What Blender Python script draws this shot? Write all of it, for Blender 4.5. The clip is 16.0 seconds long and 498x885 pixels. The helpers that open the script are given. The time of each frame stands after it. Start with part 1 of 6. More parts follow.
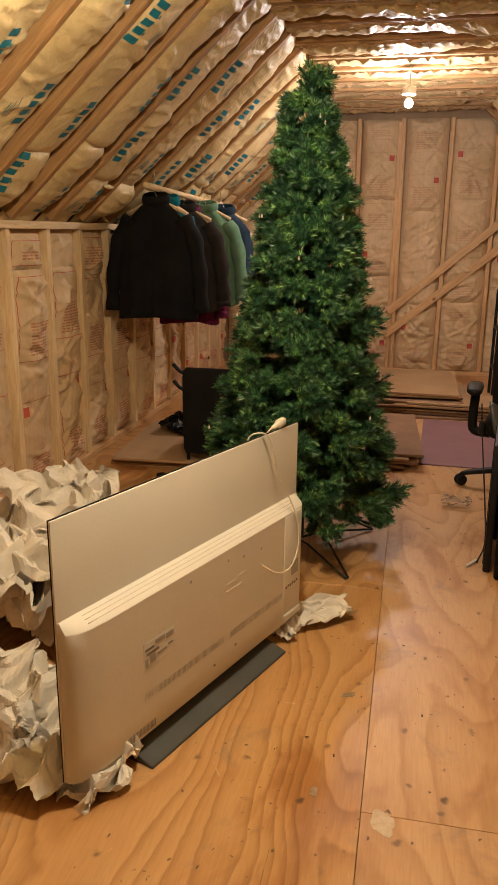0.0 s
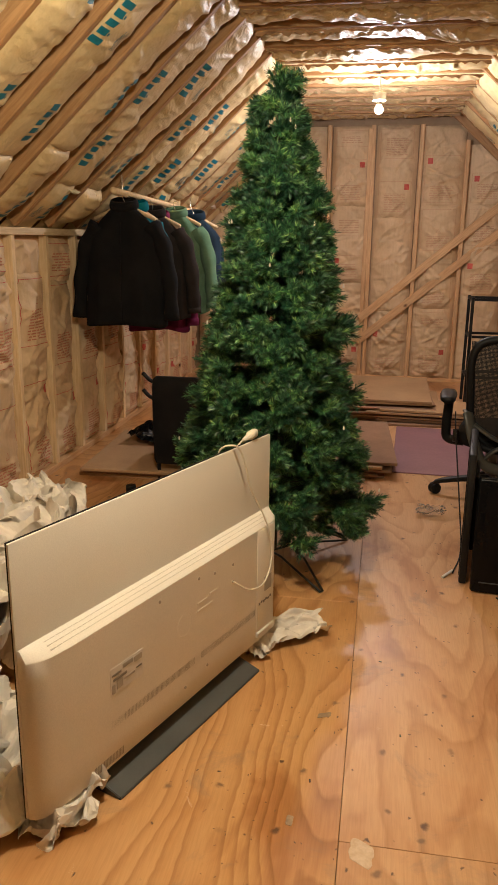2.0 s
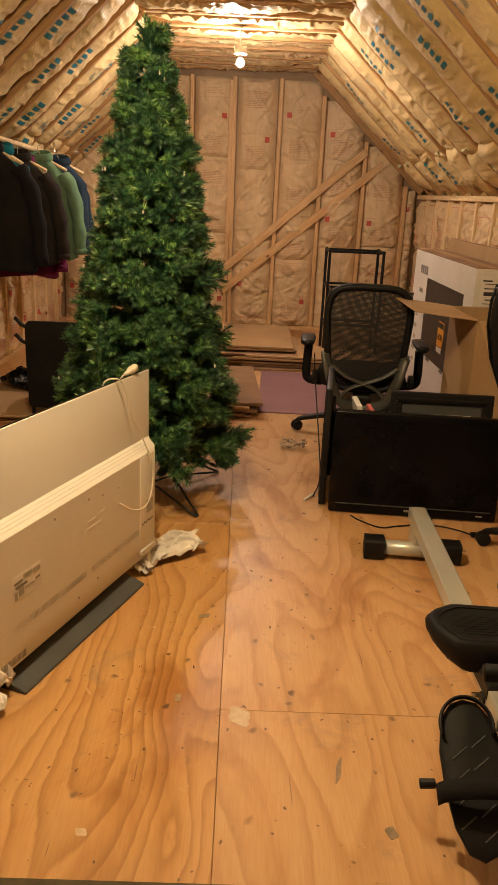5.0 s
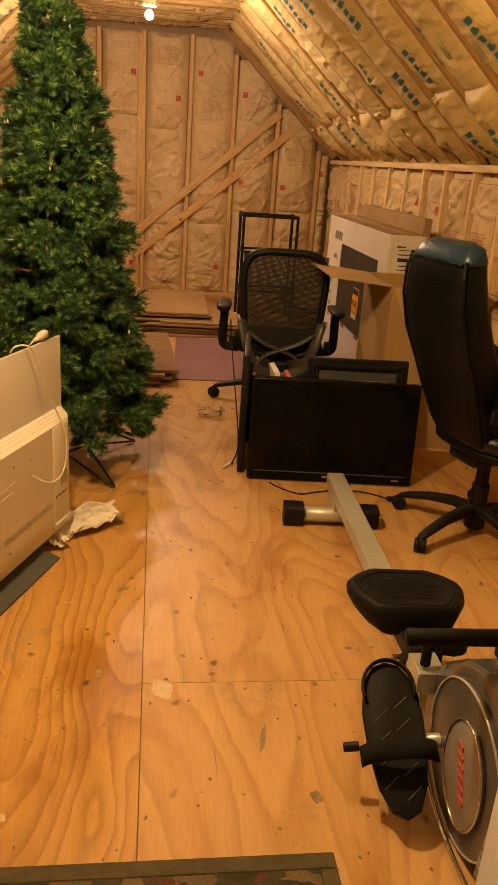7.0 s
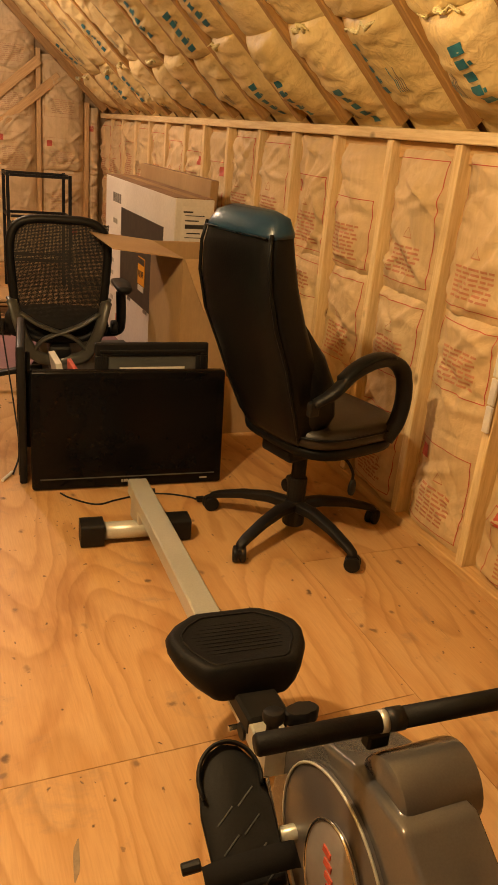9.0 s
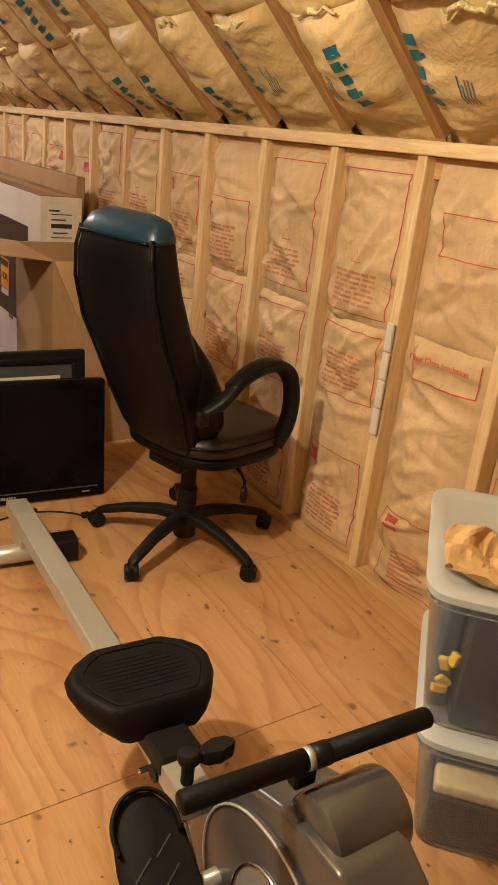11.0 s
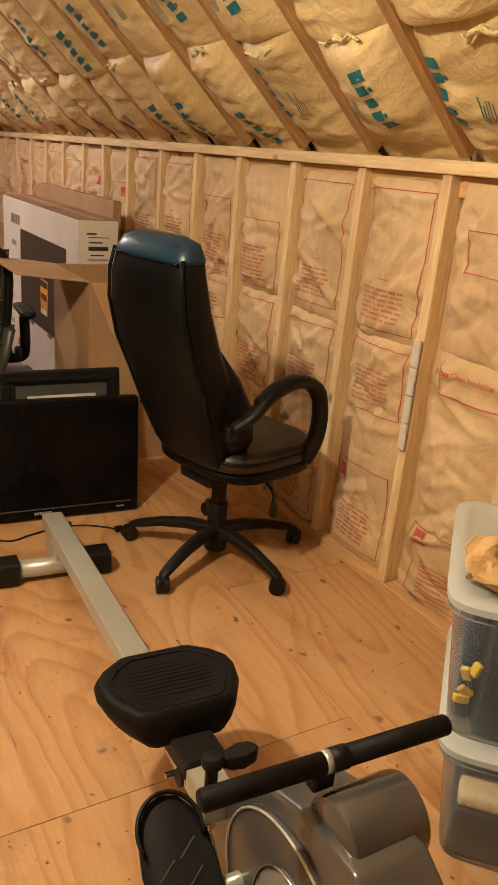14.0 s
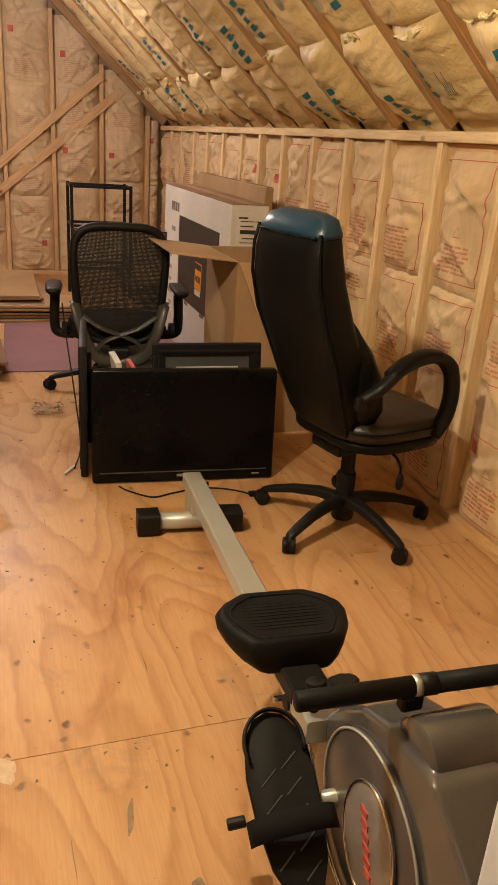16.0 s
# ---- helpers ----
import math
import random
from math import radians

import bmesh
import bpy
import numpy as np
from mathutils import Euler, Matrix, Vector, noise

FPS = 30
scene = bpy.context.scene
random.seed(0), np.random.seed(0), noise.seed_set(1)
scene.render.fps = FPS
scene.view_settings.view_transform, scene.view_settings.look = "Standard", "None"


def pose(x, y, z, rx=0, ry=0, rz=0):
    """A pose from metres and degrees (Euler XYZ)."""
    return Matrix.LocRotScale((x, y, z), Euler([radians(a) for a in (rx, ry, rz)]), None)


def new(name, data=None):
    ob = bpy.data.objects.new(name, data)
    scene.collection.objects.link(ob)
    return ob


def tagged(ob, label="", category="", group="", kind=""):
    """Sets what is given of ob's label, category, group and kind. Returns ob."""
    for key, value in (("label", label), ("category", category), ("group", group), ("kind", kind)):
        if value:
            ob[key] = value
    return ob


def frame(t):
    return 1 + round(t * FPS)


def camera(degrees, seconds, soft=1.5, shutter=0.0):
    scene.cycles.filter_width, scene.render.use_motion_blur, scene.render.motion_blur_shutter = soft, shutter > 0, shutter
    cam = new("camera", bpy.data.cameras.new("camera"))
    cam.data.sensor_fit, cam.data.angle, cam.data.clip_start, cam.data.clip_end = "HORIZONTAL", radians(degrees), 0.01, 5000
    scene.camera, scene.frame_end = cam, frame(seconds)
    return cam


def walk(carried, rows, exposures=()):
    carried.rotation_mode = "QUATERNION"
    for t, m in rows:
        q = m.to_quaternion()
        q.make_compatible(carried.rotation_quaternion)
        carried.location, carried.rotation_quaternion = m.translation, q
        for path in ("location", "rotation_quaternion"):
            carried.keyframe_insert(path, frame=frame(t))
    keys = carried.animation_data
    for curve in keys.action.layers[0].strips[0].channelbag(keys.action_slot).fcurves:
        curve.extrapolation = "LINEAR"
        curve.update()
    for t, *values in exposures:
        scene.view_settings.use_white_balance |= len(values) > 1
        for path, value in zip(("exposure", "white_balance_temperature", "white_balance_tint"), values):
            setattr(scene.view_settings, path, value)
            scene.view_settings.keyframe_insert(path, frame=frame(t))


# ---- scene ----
cam = camera(36.15, 16.0)
ROWS = [
    (0, 0.0000, 0.0000, 1.3423, 11.96, -15.39, -0.62),
    (0.5, -0.0044, 0.0858, 1.3387, 15.20, -15.35, -0.34),
    (1, 0.0012, 0.1010, 1.3378, 15.60, -15.49, -0.11),
    (1.5, -0.0186, 0.0994, 1.3384, 14.05, -15.16, -0.61),
    (2, -0.0095, 0.0782, 1.3414, 9.88, -14.92, -0.72),
    (2.5, -0.0005, -0.0100, 1.3426, 4.98, -15.48, -1.10),
    (3, -0.0186, -0.1128, 1.3343, 3.28, -17.10, -1.67),
    (3.5, -0.0308, -0.1705, 1.3372, 3.16, -18.25, -2.03),
    (4, -0.0203, -0.1859, 1.3394, 1.97, -18.07, -2.18),
    (6.5, -0.0297, -0.1870, 1.3341, -3.91, -19.39, -3.43),
    (7, -0.0311, -0.1405, 1.3253, -6.39, -20.25, -3.77),
    (7.5, -0.0296, -0.0016, 1.3270, -8.97, -20.35, -3.79),
    (8, -0.0020, 0.0944, 1.3158, -11.65, -19.71, -4.41),
    (8.5, 0.0401, 0.1710, 1.3069, -16.07, -20.74, -4.18),
    (9, 0.0577, 0.2813, 1.3148, -22.32, -21.91, -4.94),
    (9.5, 0.0513, 0.3567, 1.3148, -28.08, -22.32, -5.60),
    (9.7, 0.0527, 0.3744, 1.3168, -29.44, -22.32, -5.95),
    (11.8, 0.0500, 0.3882, 1.3392, -32.42, -21.17, -5.75),
    (12, 0.0498, 0.3788, 1.3394, -31.36, -20.88, -5.50),
    (12.5, 0.0532, 0.3570, 1.3399, -29.84, -20.27, -5.20),
    (13, 0.0552, 0.3407, 1.3409, -29.46, -20.13, -5.03),
    (13.5, 0.0493, 0.3370, 1.3395, -29.46, -20.21, -5.04),
    (14, 0.0510, 0.3359, 1.3389, -29.61, -20.33, -4.86),
    (14.5, 0.0508, 0.3424, 1.3386, -29.22, -20.60, -4.71),
    (15, 0.0530, 0.3486, 1.3379, -27.17, -21.31, -4.08),
    (15.5, 0.0485, 0.3094, 1.3289, -23.49, -21.51, -3.70),
    (16, 0.0414, 0.1775, 1.3049, -18.22, -21.55, -3.71),
]
EXPOSURES = [(0.0, -0.03, 6300, 9), (1.2, 0.04, 5700, 7), (2.2, 0.07, 5800, 8), (4.0, 0.14, 5800, 8), (6.4, 0.04, 10800, 16), (8.6, 0.24, 11700, 18), (9.4, 0.38, 6700, 10), (12.0, 0.37, 6200, 9), (16.0, 0.37, 6200, 8)]
walk(cam, [(t, pose(x, y, z, 90 + pitch, roll, yaw)) for t, x, y, z, yaw, pitch, roll in ROWS], EXPOSURES)

# ---- light ----
BULB_BACK, BULB_FRONT = (-0.108, 5.6, 2.185), (-0.34, 1.6, 2.1)


def lamp(name, place, watts, colour, radius):
    data = bpy.data.lights.new(name, "POINT")
    data.energy, data.color, data.shadow_soft_size = watts, colour, radius
    ob = new(name, data)
    ob.location = place
    return ob


lamp("bulb_light_back", BULB_BACK, 140, (1.0, 0.87, 0.83), 0.04)
lamp("bulb_light_front", BULB_FRONT, 215, (1.0, 0.82, 0.56), 0.04)
world = bpy.data.worlds.new("world")
scene.world = world
world.use_nodes = True
world.node_tree.nodes["Background"].inputs["Color"].default_value = (0.02, 0.022, 0.03, 1)
world.node_tree.nodes["Background"].inputs["Strength"].default_value = 0.3


# ---- materials ----
def material(name, base, rough=0.5, metal=0.0, spec=0.5):
    m = bpy.data.materials.new(name)
    m.use_nodes = True
    b = m.node_tree.nodes["Principled BSDF"]
    b.inputs["Base Color"].default_value = (*base, 1)
    b.inputs["Roughness"].default_value = rough
    b.inputs["Metallic"].default_value = metal
    b.inputs["Specular IOR Level"].default_value = spec
    m.diffuse_color = (*base, 1)
    return m, m.node_tree, b


def node(nt, kind, **values):
    n = nt.nodes.new(kind)
    for k, v in values.items():
        if k in ("operation", "blend_type", "data_type", "wave_type", "bands_direction", "feature", "noise_dimensions", "wave_profile"):
            setattr_node(n, k, v)
        else:
            n.inputs[k.replace("_", " ")].default_value = v
    return n


def setattr_node(n, k, v):
    if k == "operation":
        n.operation = v
    elif k == "blend_type":
        n.blend_type = v
    elif k == "data_type":
        n.data_type = v
    elif k == "wave_type":
        n.wave_type = v
    elif k == "bands_direction":
        n.bands_direction = v
    elif k == "feature":
        n.feature = v
    elif k == "wave_profile":
        n.wave_profile = v


def coords(nt, scale=(1, 1, 1), random_shift=False):
    tc = nt.nodes.new("ShaderNodeTexCoord")
    mp = nt.nodes.new("ShaderNodeMapping")
    mp.inputs["Scale"].default_value = scale
    nt.links.new(tc.outputs["Object"], mp.inputs["Vector"])
    if random_shift:
        oi = nt.nodes.new("ShaderNodeObjectInfo")
        mul = node(nt, "ShaderNodeMath", operation="MULTIPLY")
        mul.inputs[1].default_value = 37.0
        nt.links.new(oi.outputs["Random"], mul.inputs[0])
        nt.links.new(mul.outputs[0], mp.inputs["Location"])
    return mp.outputs["Vector"]


def ramp(nt, source, stops):
    r = nt.nodes.new("ShaderNodeValToRGB")
    e = r.color_ramp.elements
    while len(e) < len(stops):
        e.new(0.5)
    for el, (p, c) in zip(e, stops):
        el.position, el.color = p, (*c, 1)
    nt.links.new(source, r.inputs["Fac"])
    return r.outputs["Color"]


def mix(nt, kind, fac, a, b):
    m = nt.nodes.new("ShaderNodeMix")
    m.data_type, m.blend_type = "RGBA", kind
    for sock, v in ((m.inputs[0], fac), (m.inputs[6], a), (m.inputs[7], b)):
        if isinstance(v, bpy.types.NodeSocket):
            nt.links.new(v, sock)
        elif isinstance(v, tuple):
            sock.default_value = (*v, 1)
        else:
            sock.default_value = v
    return m.outputs[2]


def bump(nt, b, height, strength, distance):
    n = nt.nodes.new("ShaderNodeBump")
    n.inputs["Strength"].default_value, n.inputs["Distance"].default_value = strength, distance
    nt.links.new(height, n.inputs["Height"])
    nt.links.new(n.outputs["Normal"], b.inputs["Normal"])


def noise_tex(nt, vec, scale, detail=4.0, rough=0.55, distort=0.0):
    n = nt.nodes.new("ShaderNodeTexNoise")
    n.inputs["Scale"].default_value, n.inputs["Detail"].default_value = scale, detail
    n.inputs["Roughness"].default_value, n.inputs["Distortion"].default_value = rough, distort
    nt.links.new(vec, n.inputs["Vector"])
    return n.outputs["Fac"]


def mottled(name, dark, light, scale, rough=0.5, metal=0.0, fine=60.0, relief=0.15, depth=0.002, spec=0.5, stretch=(1, 1, 1), rvar=0.12):
    """A surface that varies at two scales in colour and gloss, with a fine relief."""
    m, nt, b = material(name, tuple((p + q) / 2 for p, q in zip(dark, light)), rough, metal, spec)
    v = coords(nt, stretch, True)
    big, small = noise_tex(nt, v, scale, 4), noise_tex(nt, v, fine, 3)
    c = ramp(nt, big, [(0.32, dark), (0.68, light)])
    c = mix(nt, "MULTIPLY", 0.35, c, ramp(nt, small, [(0.3, (0.7, 0.7, 0.7)), (0.7, (1, 1, 1))]))
    nt.links.new(c, b.inputs["Base Color"])
    if rvar:
        mr = nt.nodes.new("ShaderNodeMapRange")
        mr.inputs[3].default_value, mr.inputs[4].default_value = max(rough - rvar, 0.03), min(rough + rvar, 1)
        nt.links.new(big, mr.inputs[0])
        nt.links.new(mr.outputs[0], b.inputs["Roughness"])
    if relief:
        bump(nt, b, small, relief, depth)
    return m


def wood(name, dark, light, grain=(14, 14, 1.2), rough=0.62, knots=True):
    """Sawn softwood, its grain along the local z."""
    m, nt, b = material(name, light, rough)
    v = coords(nt, grain, True)
    fine = noise_tex(nt, v, 6.0, 5, 0.6, 0.4)
    v2 = coords(nt, (3, 3, 0.5), True)
    broad = noise_tex(nt, v2, 2.0, 3)
    c = ramp(nt, fine, [(0.3, dark), (0.65, light)])
    c = mix(nt, "MULTIPLY", 0.6, c, ramp(nt, broad, [(0.3, (0.72, 0.66, 0.6)), (0.7, (1, 1, 1))]))
    if knots:
        vo = nt.nodes.new("ShaderNodeTexVoronoi")
        vo.inputs["Scale"].default_value = 5.0
        nt.links.new(coords(nt, (1, 1, 0.7), True), vo.inputs["Vector"])
        c = mix(nt, "MIX", ramp(nt, vo.outputs["Distance"], [(0.03, (1, 1, 1)), (0.10, (0, 0, 0))]), c, (0.14, 0.06, 0.02))
    nt.links.new(c, b.inputs["Base Color"])
    bump(nt, b, fine, 0.25, 0.002)
    return m


def plywood(name, tones, ring_gain, tint):
    """Rotary-cut softwood veneer: long looping grain, knots, stains, grey smudges, scuffs."""
    m, nt, b = material(name, tones[1], 0.42)
    v = coords(nt, (1, 1, 1), True)
    stretch = mix(nt, "LINEAR_LIGHT", 0.02, coords(nt, (1.5, 0.40, 1), True), noise_colour(nt, v, 6.0))
    field = noise_tex(nt, stretch, 1.6, 1.5, 0.4, 0.2)
    mul = node(nt, "ShaderNodeMath", operation="MULTIPLY")
    mul.inputs[1].default_value = ring_gain
    nt.links.new(field, mul.inputs[0])
    saw = node(nt, "ShaderNodeMath", operation="FRACT")
    nt.links.new(mul.outputs[0], saw.inputs[0])
    c = ramp(nt, saw.outputs[0], [(0.0, tones[2]), (0.55, tones[1]), (0.90, tones[0]), (1.0, tones[2])])
    patch = noise_tex(nt, coords(nt, (1.6, 0.7, 1), True), 2.2, 4, 0.6, 0.6)
    c = mix(nt, "MULTIPLY", 0.9, c, ramp(nt, patch, [(0.34, (0.66, 0.50, 0.36)), (0.46, (0.95, 0.90, 0.84)), (0.62, (1, 1, 1)), (0.75, (1.0, 0.93, 0.90))]))
    fibre = noise_tex(nt, coords(nt, (60, 3, 1), True), 4.0, 4, 0.6)
    c = mix(nt, "MULTIPLY", 0.35, c, ramp(nt, fibre, [(0.35, (0.74, 0.68, 0.62)), (0.6, (1, 1, 1))]))
    c = mix(nt, "MULTIPLY", 1.0, c, tint)
    wob = mix(nt, "LINEAR_LIGHT", 0.016, coords(nt, (1, 0.8, 0.0), True), noise_colour(nt, v, 30.0))
    for k, (scale, inner, outer, colour, lo) in enumerate(((2.3, 0.010, 0.028, (0.12, 0.06, 0.03), 0.34), (4.1, 0.016, 0.050, (0.22, 0.12, 0.06), 0.42), (6.3, 0.012, 0.034, (0.10, 0.055, 0.03), 0.38), (11.0, 0.015, 0.045, (0.14, 0.08, 0.045), 0.44), (23.0, 0.02, 0.07, (0.13, 0.075, 0.04), 0.50))):
        vo = nt.nodes.new("ShaderNodeTexVoronoi")
        vo.voronoi_dimensions = "2D"
        vo.inputs["Scale"].default_value = scale
        nt.links.new(wob, vo.inputs["Vector"])
        spot = ramp(nt, vo.outputs["Distance"], [(inner, (0.95, 0.95, 0.95)), (inner + (outer - inner) * 0.6, (0.35, 0.35, 0.35)), (outer, (0, 0, 0))])
        keep = noise_tex(nt, v, 1.9 + 0.7 * k, 1)
        spot = mix(nt, "MULTIPLY", 1.0, spot, ramp(nt, keep, [(lo - 0.04 + 0.03 * k, (0, 0, 0)), (lo + 0.05 + 0.03 * k, (1, 1, 1))]))
        c = mix(nt, "MIX", spot, c, colour)
    smudge = noise_tex(nt, v, 4.3, 6, 0.72, 0.5)
    c = mix(nt, "MIX", ramp(nt, smudge, [(0.58, (0, 0, 0)), (0.76, (0.6, 0.6, 0.6))]), c, (0.19, 0.15, 0.12))
    scuff = noise_tex(nt, v, 7.1, 5, 0.75, 1.2)
    c = mix(nt, "MIX", ramp(nt, scuff, [(0.68, (0, 0, 0)), (0.76, (0.6, 0.6, 0.6))]), c, (0.78, 0.64, 0.50))
    crack = noise_tex(nt, coords(nt, (26, 0.9, 1), True), 3.0, 3, 0.6)
    c = mix(nt, "MIX", ramp(nt, crack, [(0.735, (0, 0, 0)), (0.76, (0.6, 0.6, 0.6))]), c, (0.13, 0.07, 0.035))
    nt.links.new(c, b.inputs["Base Color"])
    mr = nt.nodes.new("ShaderNodeMapRange")
    mr.inputs[3].default_value, mr.inputs[4].default_value = 0.26, 0.58
    nt.links.new(patch, mr.inputs[0])
    nt.links.new(mr.outputs[0], b.inputs["Roughness"])
    bump(nt, b, fibre, 0.12, 0.001)
    return m


def noise_colour(nt, vec, scale):
    n = nt.nodes.new("ShaderNodeTexNoise")
    n.inputs["Scale"].default_value, n.inputs["Detail"].default_value = scale, 3
    nt.links.new(vec, n.inputs["Vector"])
    return n.outputs["Color"]


def paper(name, dark, light, rough, scale=3.0, sheen=0.5, crinkle=0.45):
    """Coated kraft paper: mottled, faintly streaked, with fine crinkles."""
    m, nt, b = material(name, light, rough, 0.0, sheen)
    v = coords(nt, (1, 1, 1), True)
    big, streak = noise_tex(nt, v, scale, 5, 0.6), noise_tex(nt, coords(nt, (9, 9, 1.0), True), 5.0, 4)
    c = ramp(nt, big, [(0.3, dark), (0.65, light)])
    c = mix(nt, "MULTIPLY", 0.3, c, ramp(nt, streak, [(0.35, (0.75, 0.72, 0.68)), (0.6, (1, 1, 1))]))
    nt.links.new(c, b.inputs["Base Color"])
    mr = nt.nodes.new("ShaderNodeMapRange")
    mr.inputs[3].default_value, mr.inputs[4].default_value = rough - 0.1, rough + 0.15
    nt.links.new(big, mr.inputs[0])
    nt.links.new(mr.outputs[0], b.inputs["Roughness"])
    heights = []
    for sc, amount in ((7.0, 1.0), (19.0, 0.5)):
        n1 = node(nt, "ShaderNodeMath", operation="SUBTRACT")
        n1.inputs[1].default_value = 0.5
        nt.links.new(noise_tex(nt, v, sc, 3, 0.55, 0.9), n1.inputs[0])
        n2 = node(nt, "ShaderNodeMath", operation="ABSOLUTE")
        nt.links.new(n1.outputs[0], n2.inputs[0])
        n3 = node(nt, "ShaderNodeMath", operation="MULTIPLY")
        n3.inputs[1].default_value = -amount
        nt.links.new(n2.outputs[0], n3.inputs[0])
        heights.append(n3.outputs[0])
    total = node(nt, "ShaderNodeMath", operation="ADD")
    nt.links.new(heights[0], total.inputs[0])
    nt.links.new(heights[1], total.inputs[1])
    bump(nt, b, total.outputs[0], crinkle, 0.045)
    return m


KRAFT = paper("kraft_facing", (0.56, 0.40, 0.225), (0.72, 0.54, 0.335), 0.55, sheen=0.35, crinkle=0.24)
# roof kraft: base pushed yellower and brighter, the warm lamp's light put into it
KRAFT_ROOF = paper("warm_lit_roof_kraft", (0.58, 0.43, 0.20), (0.78, 0.61, 0.33), 0.46, sheen=0.45, crinkle=0.3)
FLUFF = mottled("glass_wool", (0.75, 0.62, 0.30), (0.85, 0.78, 0.50), 9, 0.95, fine=120, relief=0.9, depth=0.01, rvar=0)
CARD = mottled("cardboard", (0.36, 0.22, 0.11), (0.46, 0.30, 0.16), 3, 0.8, fine=90, relief=0.15, depth=0.001, stretch=(1, 1, 0.3))
TORN = mottled("torn_paper_edge", (0.70, 0.62, 0.52), (0.82, 0.76, 0.68), 12, 0.7)
PINE = wood("pine_lumber", (0.68, 0.48, 0.25), (0.87, 0.69, 0.42))
PINE_DARK = wood("old_rafter_lumber", (0.33, 0.17, 0.06), (0.50, 0.29, 0.12))
PINE_ORANGE = wood("orange_pine_lumber", (0.56, 0.33, 0.15), (0.74, 0.49, 0.255))
BOARD = mottled("sheathing", (0.30, 0.19, 0.10), (0.42, 0.28, 0.16), 4, 0.8)
PLY = plywood("plywood_floor", ((0.49, 0.29, 0.135), (0.58, 0.365, 0.19), (0.60, 0.385, 0.205)), 15.0, (1.0, 0.96, 0.93))
PLY_OLD = plywood("old_orange_plywood", ((0.42, 0.22, 0.08), (0.53, 0.305, 0.13), (0.57, 0.34, 0.155)), 22.0, (1.0, 0.97, 0.90))
RED_INK = mottled("red_ink", (0.50, 0.07, 0.05), (0.60, 0.12, 0.08), 30, 0.6, relief=0)
PALE_RED_INK = mottled("worn_red_ink", (0.51, 0.20, 0.11), (0.59, 0.26, 0.15), 30, 0.6, relief=0)
FAINT_INK = mottled("faded_red_ink", (0.55, 0.33, 0.19), (0.62, 0.39, 0.235), 30, 0.6, relief=0)
BLUE_INK = mottled("blue_ink", (0.006, 0.14, 0.20), (0.02, 0.21, 0.28), 25, 0.5, relief=0)
GREY_INK = mottled("grey_ink", (0.16, 0.15, 0.13), (0.22, 0.2, 0.18), 25, 0.6, relief=0)


# ---- mesh helpers ----
def shade(me, smooth=True):
    me.polygons.foreach_set("use_smooth", [smooth] * len(me.polygons))


def part(name, bm, mat, parent=None, label="", smooth=False):
    """Links a bmesh, or a finished mesh, as one object under its thing."""
    if isinstance(bm, bmesh.types.BMesh):
        me = bpy.data.meshes.new(name)
        bm.to_mesh(me)
        bm.free()
    else:
        me = bm
    if mat and not me.materials:
        me.materials.append(mat)
    if smooth:
        shade(me)
    ob = new(name, me)
    ob.parent = parent
    if label:
        ob["label"] = label
    return ob


def thing(name, place, label, category, group="", turn=0.0, m=None):
    ob = new(name)
    ob.empty_display_size = 0.1
    ob.matrix_basis = m if m is not None else pose(*place, 0, 0, turn)
    return tagged(ob, label, category, group)


def box_bm(x0, y0, z0, x1, y1, z1, bevel=0.0, segs=1, bm=None):
    bm = bm or bmesh.new()
    r = bmesh.ops.create_cube(bm, size=1, matrix=Matrix.Translation(((x0 + x1) / 2, (y0 + y1) / 2, (z0 + z1) / 2)) @ Matrix.Diagonal((x1 - x0, y1 - y0, z1 - z0, 1)))
    if bevel:
        edges = list({e for v in r["verts"] for e in v.link_edges})
        bmesh.ops.bevel(bm, geom=edges, offset=bevel, segments=segs, affect="EDGES", profile=0.5)
    return bm


def tube_bm(points, radius, sides=10, bm=None, caps=True, scale=(1, 1)):
    """A tube along points; radius a number or one for each point; scale squashes its section."""
    bm = bm or bmesh.new()
    pts = [Vector(p) for p in points]
    radii = radius if isinstance(radius, (list, tuple)) else [radius] * len(pts)
    rings, up = [], None
    for i, p in enumerate(pts):
        d = (pts[min(i + 1, len(pts) - 1)] - pts[max(i - 1, 0)]).normalized()
        if up is None:
            up = Vector((0, 0, 1)) if abs(d.z) < 0.9 else Vector((0, 1, 0))
        side = d.cross(up).normalized()
        up = side.cross(d).normalized()
        rings.append([bm.verts.new(p + side * (radii[i] * scale[0] * math.cos(2 * math.pi * k / sides)) + up * (radii[i] * scale[1] * math.sin(2 * math.pi * k / sides))) for k in range(sides)])
    for a, b in zip(rings, rings[1:]):
        for k in range(sides):
            bm.faces.new((a[k], a[(k + 1) % sides], b[(k + 1) % sides], b[k]))
    if caps:
        bm.faces.new(rings[0][::-1])
        bm.faces.new(rings[-1])
    bmesh.ops.recalc_face_normals(bm, faces=bm.faces[:])
    return bm


def curve_pts(control, n=24):
    """Points along a smooth curve through the control points."""
    c = [Vector(p) for p in control]
    c = [2 * c[0] - c[1]] + c + [2 * c[-1] - c[-2]]
    out = []
    segs = len(c) - 3
    for i in range(n + 1):
        s = i / n * segs
        k = min(int(s), segs - 1)
        f = s - k
        a, b, d, e = c[k:k + 4]
        out.append(0.5 * ((2 * b) + (d - a) * f + (2 * a - 5 * b + 4 * d - e) * f * f + (3 * b - a - 3 * d + e) * f ** 3))
    return out


